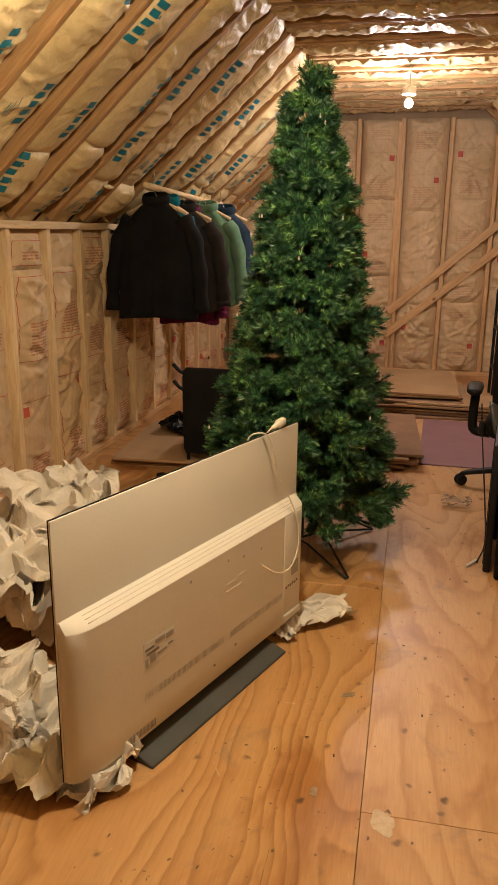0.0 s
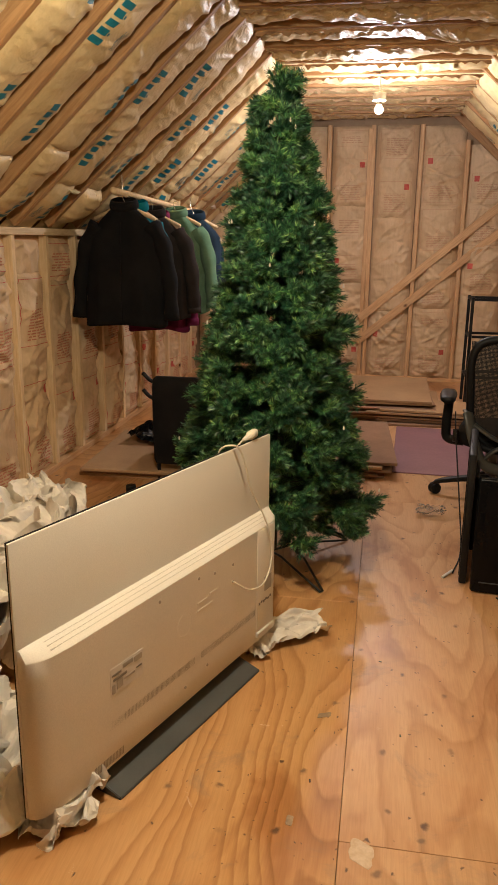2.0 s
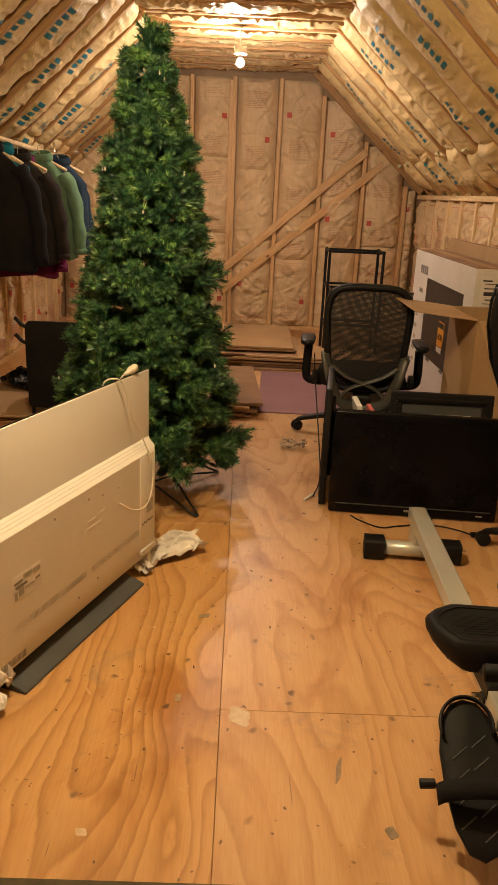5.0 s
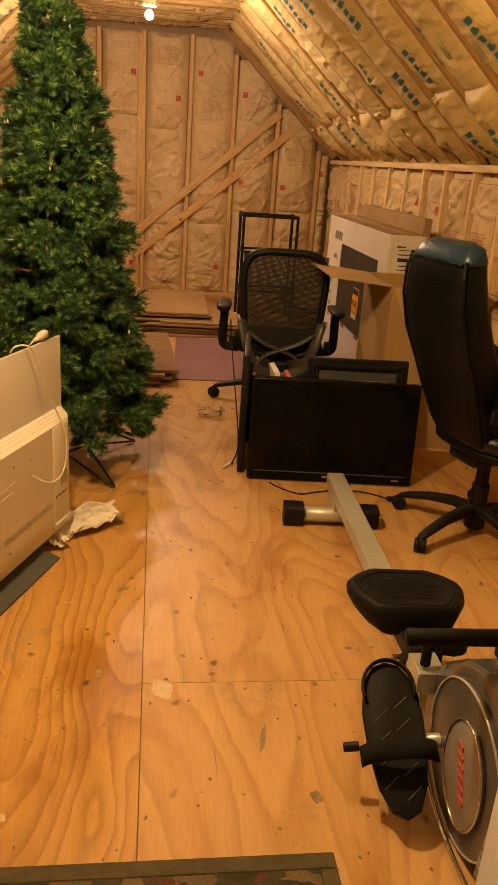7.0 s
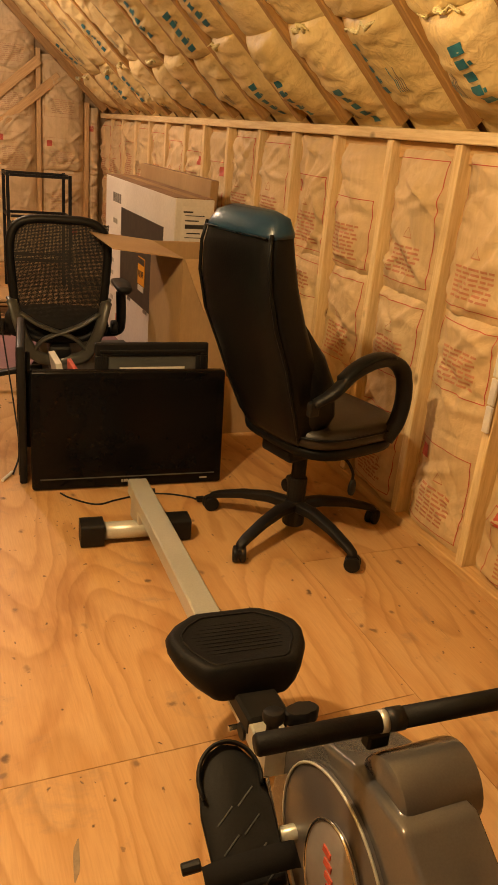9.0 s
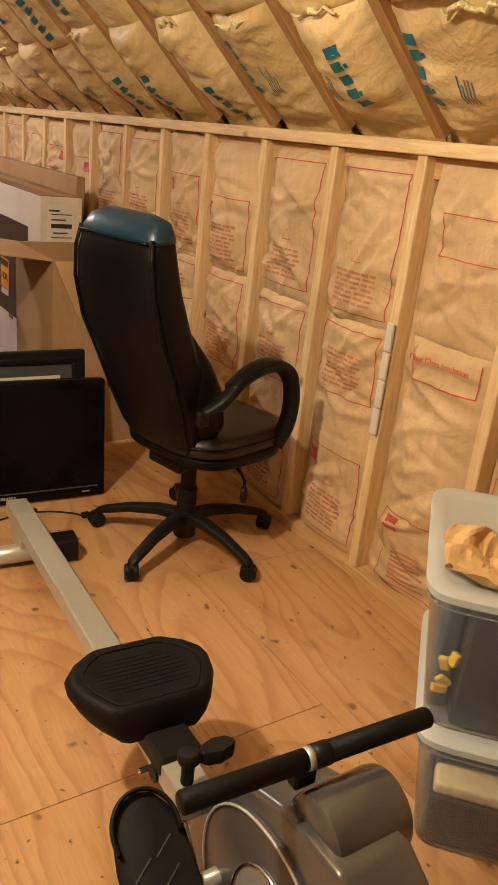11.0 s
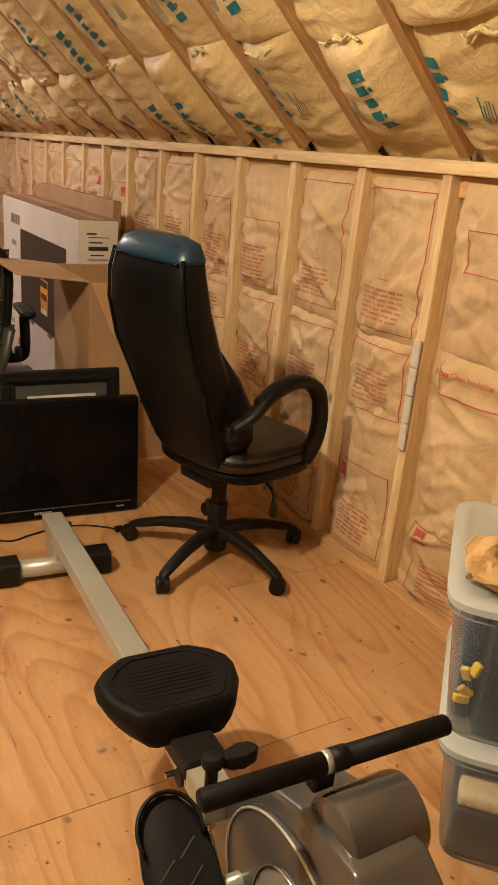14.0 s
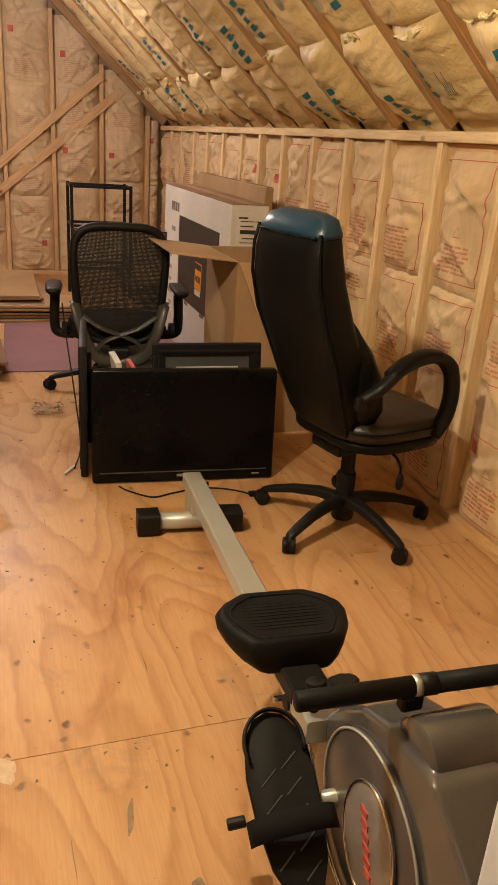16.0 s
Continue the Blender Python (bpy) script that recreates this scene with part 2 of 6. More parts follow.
def grid_mesh(name, pts):
    """A mesh from an (n, m, 3) array of places."""
    n, k = pts.shape[:2]
    i = np.arange(n * k).reshape(n, k)
    f = np.stack([i[:-1, :-1], i[1:, :-1], i[1:, 1:], i[:-1, 1:]], -1).reshape(-1, 4)
    me = bpy.data.meshes.new(name)
    me.from_pydata(pts.reshape(-1, 3).tolist(), [], f.tolist())
    shade(me)
    return me


LATTICE = np.random.RandomState(5).rand(256, 256)


def vnoise(x, y, seed=0):
    """Smooth lattice noise, 0 to 1."""
    x, y = np.asarray(x) + seed * 17.31, np.asarray(y) + seed * 9.77
    xi, yi = np.floor(x).astype(int), np.floor(y).astype(int)
    fx, fy = x - xi, y - yi
    fx, fy = fx * fx * (3 - 2 * fx), fy * fy * (3 - 2 * fy)
    g = lambda a, b: LATTICE[a % 256, b % 256]
    return (g(xi, yi) * (1 - fx) + g(xi + 1, yi) * fx) * (1 - fy) + (g(xi, yi + 1) * (1 - fx) + g(xi + 1, yi + 1) * fx) * fy


def creases(x, y, seed):
    """Folded-paper relief, about -1 to 1: sharp ridges at three sizes."""
    out = 0
    for k, (f, a) in enumerate(((2.6, 1.25), (5.5, 0.85), (12.0, 0.46), (26.0, 0.12))):
        out = out + a * (1 - 2.6 * np.abs(vnoise(x * f + 1.7 * vnoise(x * 4, y * 4, seed + 9), y * f * 0.8, seed + k * 3) - 0.5))
    return out / 1.8


def batt(parent, origin, ux, vx, width, length, seed, bulge=0.03, wrinkle=0.012, edge=-0.022, mat=None, prints=(), power=2.4, res=0.0105, ripple=1.15, foot=False):
    """One bay's insulation: a bulging, wrinkled sheet of kraft facing with its printing laid on it."""
    ux, vx, origin = Vector(ux), Vector(vx), Vector(origin)
    nrm = ux.cross(vx)
    if origin.y < 0.6:
        res = 0.03
    nu, nvv = max(int(width / res), 8), max(int(length / res), 8)
    u, v = np.meshgrid(np.linspace(0, width, nu), np.linspace(0, length, nvv), indexing="ij")
    s, q = 2 * u / width - 1, v / length
    ends = 1 - np.abs(2 * q - 1) ** (2 * length / 0.09 if length > 0.2 else 4)
    low = vnoise(u * 2.2, v * 2.4, seed) - 0.35
    swell = (1 - np.abs(s) ** power) * (0.25 + 0.75 * ends)
    if foot:
        swell = swell * np.clip((v - 0.10) / 0.16, 0, 1) ** 0.6
    folds = np.maximum(0, creases(u * 0.35 + seed, v * 1.5, seed + 5)) * 0.55 + 0.6 * creases(u + seed, v, seed)
    h = edge + bulge * swell * (0.8 + 0.8 * low) + wrinkle * folds * (0.2 + 0.8 * (1 - np.abs(s) ** 5))
    rs = np.random.RandomState(seed)
    for _ in range(int(12 + 34 * length)):
        cu, cv, a = rs.uniform(0, width), rs.uniform(0, length), rs.choice((-1, 1)) * rs.uniform(0.05, ripple)
        du, dv = (u - cu) * math.cos(a) + (v - cv) * math.sin(a), -(u - cu) * math.sin(a) + (v - cv) * math.cos(a)
        dv = dv + rs.uniform(-2.0, 2.0) * du * du
        reach, wide = rs.uniform(0.06, 0.22), rs.uniform(0.018, 0.036)
        tent = np.clip(1 - np.abs(dv) / np.where(dv > 0, wide, wide * 0.55), 0, 1) * np.clip(1.2 - np.abs(du) / reach, 0, 1)
        h = h + wrinkle * rs.choice((0.42, 0.32, -0.34)) * tent * (1 - np.abs(s) ** 8)
    base = np.array(origin)[None, None]
    pts = base + u[..., None] * np.array(ux) + v[..., None] * np.array(vx) + h[..., None] * np.array(nrm)
    ob = part("insulation_batt", grid_mesh("insulation_batt", pts), mat or KRAFT, parent)

    def height(uu, vv):
        a, b = np.clip(uu / width * (nu - 1), 0, nu - 1.001), np.clip(vv / length * (nvv - 1), 0, nvv - 1.001)
        i, j = a.astype(int), b.astype(int)
        f, g = a - i, b - j
        return (h[i, j] * (1 - f) + h[i + 1, j] * f) * (1 - g) + (h[i, j + 1] * (1 - f) + h[i + 1, j + 1] * f) * g

    inks = {}
    for ink, corners in prints:
        c = [np.array(p) for p in corners]
        du, dv = max(int(np.linalg.norm(c[1] - c[0]) / 0.012), 1), max(int(np.linalg.norm(c[3] - c[0]) / 0.012), 1)
        a, b = np.meshgrid(np.linspace(0, 1, du + 1), np.linspace(0, 1, dv + 1), indexing="ij")
        uv = (c[0][None, None] * ((1 - a) * (1 - b))[..., None] + c[1] * (a * (1 - b))[..., None] + c[2] * (a * b)[..., None] + c[3] * ((1 - a) * b)[..., None])
        uu, vv = np.clip(uv[..., 0], 0.004, width - 0.004), np.clip(uv[..., 1], 0.004, length - 0.004)
        hh = height(uu, vv) + 0.0026
        p = base + uu[..., None] * np.array(ux) + vv[..., None] * np.array(vx) + hh[..., None] * np.array(nrm)
        verts, faces = inks.setdefault(ink.name, (ink, [], []))[1:]
        k0, k = len(verts), dv + 1
        verts.extend(p.reshape(-1, 3).tolist())
        faces.extend((k0 + i * k + j, k0 + (i + 1) * k + j, k0 + (i + 1) * k + j + 1, k0 + i * k + j + 1) for i in range(du) for j in range(dv))
    for ink, verts, faces in inks.values():
        me = bpy.data.meshes.new("printing")
        me.from_pydata(verts, [], faces)
        part("printing", me, ink, ob, "printed marks in " + ink.name.replace("_", " "), True)
    return ob


def rect(u0, v0, u1, v1):
    return ((u0, v0), (u1, v0), (u1, v1), (u0, v1))


def outline(ink, u0, v0, u1, v1, w=0.0035):
    return [(ink, rect(u0, v0, u1, v0 + w)), (ink, rect(u0, v1 - w, u1, v1)), (ink, rect(u0, v0, u0 + w, v1)), (ink, rect(u1 - w, v0, u1, v1))]


def wall_prints(rng, width, length, frame_ink=None, text_ink=None):
    """Red frame, red square, caution triangle and lines of small print on a wall batt."""
    frame_ink, text_ink = frame_ink or RED_INK, text_ink or PALE_RED_INK
    out, v = [], rng.uniform(-0.25, 0.05)
    while v < length:
        hgt, u0, u1 = 0.50, 0.035, width - 0.045
        v0, v1 = max(v, 0.03), min(v + hgt, length - 0.03)
        if v1 - v0 > 0.12:
            out += outline(frame_ink, u0, v0, u1, v1, 0.003)
            n, y = rng.randint(7, 11), v0 + 0.03
            top = v1 - 0.05
            for _ in range(n):
                if y + 0.008 > top:
                    break
                a = u0 + 0.05 + rng.uniform(0, 0.01)
                while a < u1 - 0.07:
                    word = rng.uniform(0.02, 0.05)
                    out.append((text_ink, rect(a, y, min(a + word, u1 - 0.05), y + 0.0075)))
                    a += word + 0.008
                y += 0.0155
            if y + 0.06 < top:
                m = (u0 + u1) / 2
                for p, q in (((m - 0.022, y + 0.02), (m + 0.022, y + 0.02)), ((m + 0.022, y + 0.02), (m, y + 0.056)), ((m, y + 0.056), (m - 0.022, y + 0.02))):
                    out.append((text_ink, (p, q, (q[0], q[1] + 0.004), (p[0], p[1] + 0.004))))
            if v1 == v + hgt:
                s = u0 + 0.02 if rng.random() < 0.6 else u1 - 0.065
                out.append((RED_INK, rect(s, v1 - 0.075, s + 0.045, v1 - 0.025)))
        v += hgt + rng.uniform(0.10, 0.22)
    return out


def lettered_prints(width, length, lower):
    """The batt whose words can be read: the foot of one red frame, the next frame lower down."""
    if not lower:
        return outline(RED_INK, 0.10, 0.25, width - 0.04, length - 0.12, 0.003)
    out = [(RED_INK, rect(0.085, 0.70, width - 0.045, 0.704)), (RED_INK, rect(0.085, 0.70, 0.088, length - 0.02)), (RED_INK, rect(width - 0.048, 0.70, width - 0.045, length - 0.02))]
    out += outline(RED_INK, 0.085, 0.02, width - 0.045, 0.275, 0.003) + [(RED_INK, rect(0.11, 0.215, 0.155, 0.262))]
    for k in range(8):
        out.append((PALE_RED_INK, rect(0.13, 0.04 + 0.015 * k, width - 0.10 - 0.02 * (k % 3), 0.0472 + 0.015 * k)))
    return out


def roof_prints(rng, width, length):
    """The maker's blue mark, a row of slanted angular blocks, with small grey lines beside it."""
    out, v = [], rng.uniform(0.05, 0.28)
    while v < length - 0.23:
        u = rng.choice((0.07, 0.20)) + rng.uniform(-0.02, 0.02)
        for k in range(5):
            a, full = v + k * 0.044, 0.058 if k in (0, 4) else 0.046
            out.append((BLUE_INK, ((u, a), (u, a + 0.030), (u + full, a + 0.038), (u + full, a + 0.008))))
            if k in (1, 3):
                out.append((BLUE_INK, ((u + 0.050, a + 0.012), (u + 0.050, a + 0.026), (u + 0.060, a + 0.028), (u + 0.060, a + 0.014))))
        if rng.random() < 0.6:
            w = u + (0.14 if u < 0.15 else -0.10)
            for j in range(5):
                out.append((BLUE_INK if j < 2 else GREY_INK, rect(w + j * 0.010, v + 0.02, w + j * 0.010 + 0.004, v + rng.uniform(0.07, 0.12))))
        v += rng.uniform(0.40, 0.65)
    return out


# ---- room ----
XL, XR, YB, YF, ZK, ZC, PITCH = -1.86, 1.66, 7.74, -1.9, 1.386, 2.40, 0.92
XCL, XCR = XL + (ZC - ZK) / PITCH, XR - (ZC - ZK) / PITCH
STEP, THICK, DEEP = 0.4064, 0.038, 0.089
rng = random.Random(3)


def structure(name, bm, mat, label, category):
    return tagged(part(name, bm, mat), label, category, kind="structure")


def gable(name, y0, y1, label):
    bm = bmesh.new()
    prof = [(XL - 0.11, -0.03), (XR + 0.11, -0.03), (XR + 0.11, ZK + 0.02), (XCR, ZC + 0.12), (XCL, ZC + 0.12), (XL - 0.11, ZK + 0.02)]
    a, b = [bm.verts.new((x, y0, z)) for x, z in prof], [bm.verts.new((x, y1, z)) for x, z in prof]
    bm.faces.new(a)
    bm.faces.new(b[::-1])
    for k in range(6):
        bm.faces.new((a[k], b[k], b[(k + 1) % 6], a[(k + 1) % 6]))
    bmesh.ops.recalc_face_normals(bm, faces=bm.faces[:])
    return structure(name, bm, BOARD, label, "wall")


wall_back = gable("wall_back", YB + 0.09, YB + 0.11, "unfinished gable wall of pine studs and kraft-faced insulation")
wall_front = gable("wall_front", YF - 0.11, YF - 0.09, "plain board gable wall at the near end of the attic")
wall_right = structure("wall_right", box_bm(XR + 0.09, YF - 0.09, -0.03, XR + 0.11, YB + 0.09, ZK + 0.20), BOARD, "unfinished knee wall of pine studs and kraft-faced insulation", "wall")
wall_left = structure("wall_left", box_bm(XL - 0.11, YF - 0.09, -0.03, XL - 0.09, YB + 0.09, ZK + 0.20), BOARD, "unfinished knee wall of pine studs and wrinkled kraft-faced insulation", "wall")
floor = structure("floor", box_bm(XL - 0.11, YF - 0.11, -0.08, XR + 0.11, YB + 0.11, -0.02), BOARD, "worn plywood attic floor with seams and dark knots", "floor")


def slope_board(name, x0, x1):
    bm = bmesh.new()
    up = 0.20
    prof = [(x0, ZK + up), (x1, ZC + up), (x1, ZC + up + 0.02), (x0, ZK + up + 0.02)]
    a, b = [bm.verts.new((x, YF - 0.11, z)) for x, z in prof], [bm.verts.new((x, YB + 0.11, z)) for x, z in prof]
    bm.faces.new(a)
    bm.faces.new(b[::-1])
    for k in range(4):
        bm.faces.new((a[k], b[k], b[(k + 1) % 4], a[(k + 1) % 4]))
    bmesh.ops.recalc_face_normals(bm, faces=bm.faces[:])
    return structure(name, bm, BOARD, "sloping attic roof with rafters and kraft insulation coloured as warmly lit", "roof")


roof_right, roof_left = slope_board("roof_right", XR + 0.11, XCR - 0.02), slope_board("roof_left", XL - 0.11, XCL + 0.02)

# lumber: one mesh for each length, grain along local z
lumber_cache = {}


def lumber(name, parent, length, m, mat, depth=DEEP, thick=THICK):
    key = (round(length, 3), mat.name, depth, thick)
    if key not in lumber_cache:
        bm = box_bm(-thick / 2, 0, 0, thick / 2, depth, length, 0.003)
        me = bpy.data.meshes.new(name)
        bm.to_mesh(me)
        bm.free()
        me.materials.append(mat)
        lumber_cache[key] = me
    ob = new(name, lumber_cache[key])
    ob.parent = parent
    ob.matrix_basis = m
    return ob


# knee walls: plates, studs every 16 inches, batts between them
Y1R, Y1L = 2.037, 3.783
for wall, x, sign, y1 in ((wall_right, XR, 1, Y1R), (wall_left, XL, -1, Y1L)):
    turn = -90 if sign > 0 else 90
    for nm, z in (("bottom_plate", 0.019), ("top_plate", ZK - 0.019)):
        ob = lumber(nm, wall, YB - YF, Matrix.Translation((x - sign * 0.003, YF, z)) @ Matrix(((0, sign, 0, 0), (0, 0, 1, 0), (1, 0, 0, 0), (0, 0, 0, 1))), PINE if nm == "top_plate" else PINE_ORANGE, 0.094)
    lumber("blocking", wall, YB - YF, Matrix.Translation((x + sign * 0.042, YF, ZK - 0.038 - 0.03)) @ Matrix(((0, sign, 0, 0), (0, 0, 1, 0), (1, 0, 0, 0), (0, 0, 0, 1))), PINE_ORANGE, 0.045, 0.06)
    first = y1 - math.floor((y1 - YF) / STEP) * STEP
    k, y = 0, first
    while y < YB - 0.02:
        lumber("stud", wall, ZK - 0.076, pose(x, y, 0.038, rng.uniform(-0.3, 0.3), rng.uniform(-0.3, 0.3), turn), PINE)
        wd = min(STEP - THICK, YB - y - THICK / 2 - 0.01)
        if wd > 0.1:
            z0, hh = 0.04, ZK - 0.082
            cut = rng.uniform(0.78, 0.85) if sign > 0 else rng.uniform(0.95, 1.12)
            lettered = sign > 0 and abs(y - y1 + STEP) < 0.05
            for a, b in ((0, cut), (cut - 0.012, hh - rng.uniform(0.006, 0.026))):
                if sign > 0:
                    args = ((x, y + THICK / 2 + wd, z0 + a), (0, -1, 0))
                else:
                    args = ((x, y + THICK / 2, z0 + a), (0, 1, 0))
                batt(wall, args[0], args[1], (0, 0, 1), wd, b - a, rng.randint(0, 4000), rng.uniform(0.034, 0.050), rng.uniform(0.022, 0.034), -0.064, KRAFT, lettered_prints(wd, b - a, a == 0) if lettered else wall_prints(rng, wd, b - a))
        y += STEP

# gable wall: its studs, two long braces, batts
gx = [-1.40, -0.985, -0.575, -0.165, 0.255, 0.685, 1.11, 1.535]


def roof_z(x):
    return min(ZC - 0.02, ZK + (XR - x) * PITCH - 0.02, ZK + (x - XL) * PITCH - 0.02)


lumber("bottom_plate", wall_back, XR - XL, Matrix.Translation((XL, YB - 0.002, 0.019)) @ Matrix(((0, 0, 1, 0), (0, 1, 0, 0), (1, 0, 0, 0), (0, 0, 0, 1))), PINE_ORANGE, 0.09)
for x in gx:
    lumber("stud", wall_back, min(roof_z(x - 0.019), roof_z(x + 0.019)) - 0.038, pose(x, YB, 0.038, 0, rng.uniform(-0.4, 0.4), 0), PINE_ORANGE)
lumber("stud", wall_back, ZC - 0.09, pose(-0.215, YB - 0.006, 0.038, 0, 0.3, 0), PINE_ORANGE)
for a, b in (((-0.23, 0.60), (1.12, 1.765)), ((-0.25, 0.372), (1.29, 1.653))):
    d = math.hypot(b[0] - a[0], b[1] - a[1])
    lumber("brace", wall_back, d, pose(a[0], YB - 0.022, a[1], 0, 90 - math.degrees(math.atan2(b[1] - a[1], b[0] - a[0])), 0), PINE_ORANGE, 0.02, 0.075)
edges = [XL] + gx + [XR]
for a, b in zip(edges, edges[1:]):
    x0, wd = a + (THICK / 2 if a != XL else 0), b - a - THICK / 2 - (THICK / 2 if b != XR and a != XL else 0)
    top = max(roof_z(a + 0.05), roof_z(b - 0.05)) - 0.02
    if a == gx[3]:
        top = ZC - 0.03
    cuts = [0.04, rng.uniform(0.65, 0.95), rng.uniform(1.5, 1.8), top] if top > 1.9 else [0.04, rng.uniform(0.6, 0.9), top]
    for z0, z1 in zip(cuts, cuts[1:]):
        batt(wall_back, (x0, YB, z0), (1, 0, 0), (0, 0, 1), wd, z1 - z0 + 0.01, rng.randint(0, 4000), rng.uniform(0.035, 0.055), rng.uniform(0.028, 0.042), -0.072, KRAFT, wall_prints(rng, wd, z1 - z0, FAINT_INK, FAINT_INK) if rng.random() < 0.5 else ())

# rafters and the two courses of roof batts on each slope
run = math.hypot(XR - XCR, ZC - ZK)
tilt = math.atan2(ZC - ZK, XR - XCR)
for roof, x, sign, y1 in ((roof_right, XR, -1, 1.98), (roof_left, XL, 1, 3.42)):
    along = Vector((sign * math.cos(tilt), 0, math.sin(tilt)))
    inward = Vector((sign * math.sin(tilt), 0, -math.cos(tilt)))
    frame3 = Matrix((Vector((0, -sign, 0)), -inward, along)).transposed().to_4x4()
    y = y1 - math.floor((y1 - YF) / STEP) * STEP
    while y < YB + 0.02:
        lumber("rafter", roof, run + 0.03, Matrix.Translation(Vector((x, y, ZK + 0.005))) @ frame3, PINE_DARK, 0.14)
        wd = min(STEP - THICK, YB + 0.01 - y - THICK / 2)
        if wd > 0.1:
            cut = rng.uniform(0.36, 0.44) if sign < 0 else rng.uniform(0.25, 0.5)
            ux = Vector((0, 1, 0)) if sign < 0 else Vector((0, -1, 0))
            y0 = y + THICK / 2 if sign < 0 else y + THICK / 2 + wd
            for a, b, bl, eg in ((-0.10, cut + 0.01, 0.078, -0.058), (cut - 0.015, run + 0.02, 0.062, -0.052)):
                o = Vector((x, y0, ZK + 0.005)) + along * a
                batt(roof, o, -ux if ux.cross(along).dot(inward) < 0 else ux, along, wd, b - a, rng.randint(0, 4000), bl * rng.uniform(0.75, 1.15), rng.uniform(0.011, 0.018), eg, KRAFT_ROOF, roof_prints(rng, wd, b - a), 2.6, 0.0105, 0.45, a < 0)
            if rng.random() < 0.6:
                n_p, span = 9, wd * rng.uniform(0.25, 0.7)
                base_pt = Vector((x, y + THICK / 2 + rng.uniform(0, wd - span), ZK + 0.005)) + along * cut + inward * 0.008
                pts_f = [base_pt + Vector((0, span * k / (n_p - 1), 0)) + along * rng.uniform(-0.014, 0.014) + inward * rng.uniform(-0.01, 0.012) for k in range(n_p)]
                part("torn_edge", tube_bm(pts_f, [rng.uniform(0.006, 0.024) * (1 - abs(k - 4) / 5) + 0.002 for k in range(n_p)], 7, None, True, (1.0, 0.6)), FLUFF if sign < 0 or rng.random() < 0.4 else TORN, roof, "torn pale edge of insulation", True)
        y += STEP

# flat ceiling between the slopes: joists with batts sagging under them
ceiling = structure("ceiling", box_bm(XCL - 0.1, YF - 0.11, ZC + 0.14, XCR + 0.1, YB + 0.11, ZC + 0.16), BOARD, "attic ceiling of dark joists with sagging kraft-faced insulation", "ceiling")
y = 2.04 - math.floor((2.04 - YF) / STEP) * STEP
while y < YB - 0.3:
    lumber("joist", ceiling, XCR - XCL + 0.1, Matrix.Translation((XCL - 0.05, y, ZC + 0.015)) @ Matrix(((0, 0, 1, 0), (1, 0, 0, 0), (0, 1, 0, 0), (0, 0, 0, 1))), PINE_DARK, 0.12)
    batt(ceiling, (XCL - 0.04, y + THICK / 2, ZC), (0, 1, 0), (1, 0, 0), STEP - THICK, XCR - XCL + 0.08, rng.randint(0, 4000), rng.uniform(0.04, 0.06), 0.022, -0.075, KRAFT_ROOF)
    fl = []
    n_f = 60
    for k in range(n_f):
        fl.append([(XCL + (XCR - XCL) * k / (n_f - 1), y + THICK / 2 + 0.012 + rng.uniform(-0.006, 0.006), ZC + 0.010), (XCL + (XCR - XCL) * k / (n_f - 1), y + THICK / 2 + 0.004 + rng.uniform(-0.012, 0.004), ZC + 0.004 - abs(rng.gauss(0, 0.012)))])
    part("torn_flange", grid_mesh("torn_flange", np.array(fl)), CARD, ceiling, "ragged brown paper flange")
    y += STEP

# plywood sheets, laid long side along the room, with open seams
for x0, x1, start in ((XL - 0.09, -1.262, 0.34), (-1.26, -0.042, 0.34), (-0.04, 1.178, 1.562 - 2.44), (1.18, XR + 0.09, -0.2)):
    y = start
    while y > YF:
        y -= 2.44
    while y < YB + 0.09:
        a, b = max(y, YF - 0.1), min(y + 2.437, YB + 0.1)
        if b - a > 0.05:
            bm = box_bm(0, 0, -0.019, x1 - x0 + 0.0005, b - a + 0.0015, 0, 0.0007)
            ob = part("plywood_sheet", bm, PLY_OLD if x1 < 0 else PLY, floor)
            ob.location = (x0, a, 0)
        y += 2.44


def floor_stain(name, x, y, a, b, turn, mat, label, seed):
    """A thin worn patch with a ragged outline."""
    bm = bmesh.new()
    rs = np.random.RandomState(seed)
    edge = [0.9 + 0.18 * math.sin(k * 0.9 + seed) * rs.uniform(0.3, 1) for k in range(28)]
    up = [bm.verts.new((a * e * math.cos(k * math.tau / 28), b * e * math.sin(k * math.tau / 28), 0.0008)) for k, e in enumerate(edge)]
    low = [bm.verts.new((v.co.x * 1.03, v.co.y * 1.03, 0.0)) for v in up]
    bm.faces.new(up)
    for k in range(28):
        bm.faces.new((low[k], low[(k + 1) % 28], up[(k + 1) % 28], up[k]))
    ob = part(name, bm, mat, floor, label)
    ob.matrix_basis = pose(x, y, 0.0002, 0, 0, turn)


PALE_STAIN = mottled("pale_filler", (0.54, 0.39, 0.25), (0.66, 0.53, 0.39), 40, 0.7, fine=150)
GREY_STAIN = mottled("grey_scuff", (0.20, 0.15, 0.10), (0.36, 0.26, 0.17), 30, 0.6, fine=150)
floor_stain("filler_patch", 0.012, 1.535, 0.030, 0.045, 20, PALE_STAIN, "pale smear of filler over the plywood seam", 1)
floor_stain("filler_patch", -0.33, 1.13, 0.012, 0.016, 60, PALE_STAIN, "small pale drip on the plywood", 2)
floor_stain("scuff", 0.258, 1.345, 0.007, 0.05, -12, GREY_STAIN, "dark grey scuff on the plywood", 3)
floor_stain("scuff", 0.355, 1.155, 0.014, 0.020, 10, GREY_STAIN, "dark knot mark in the plywood", 4)
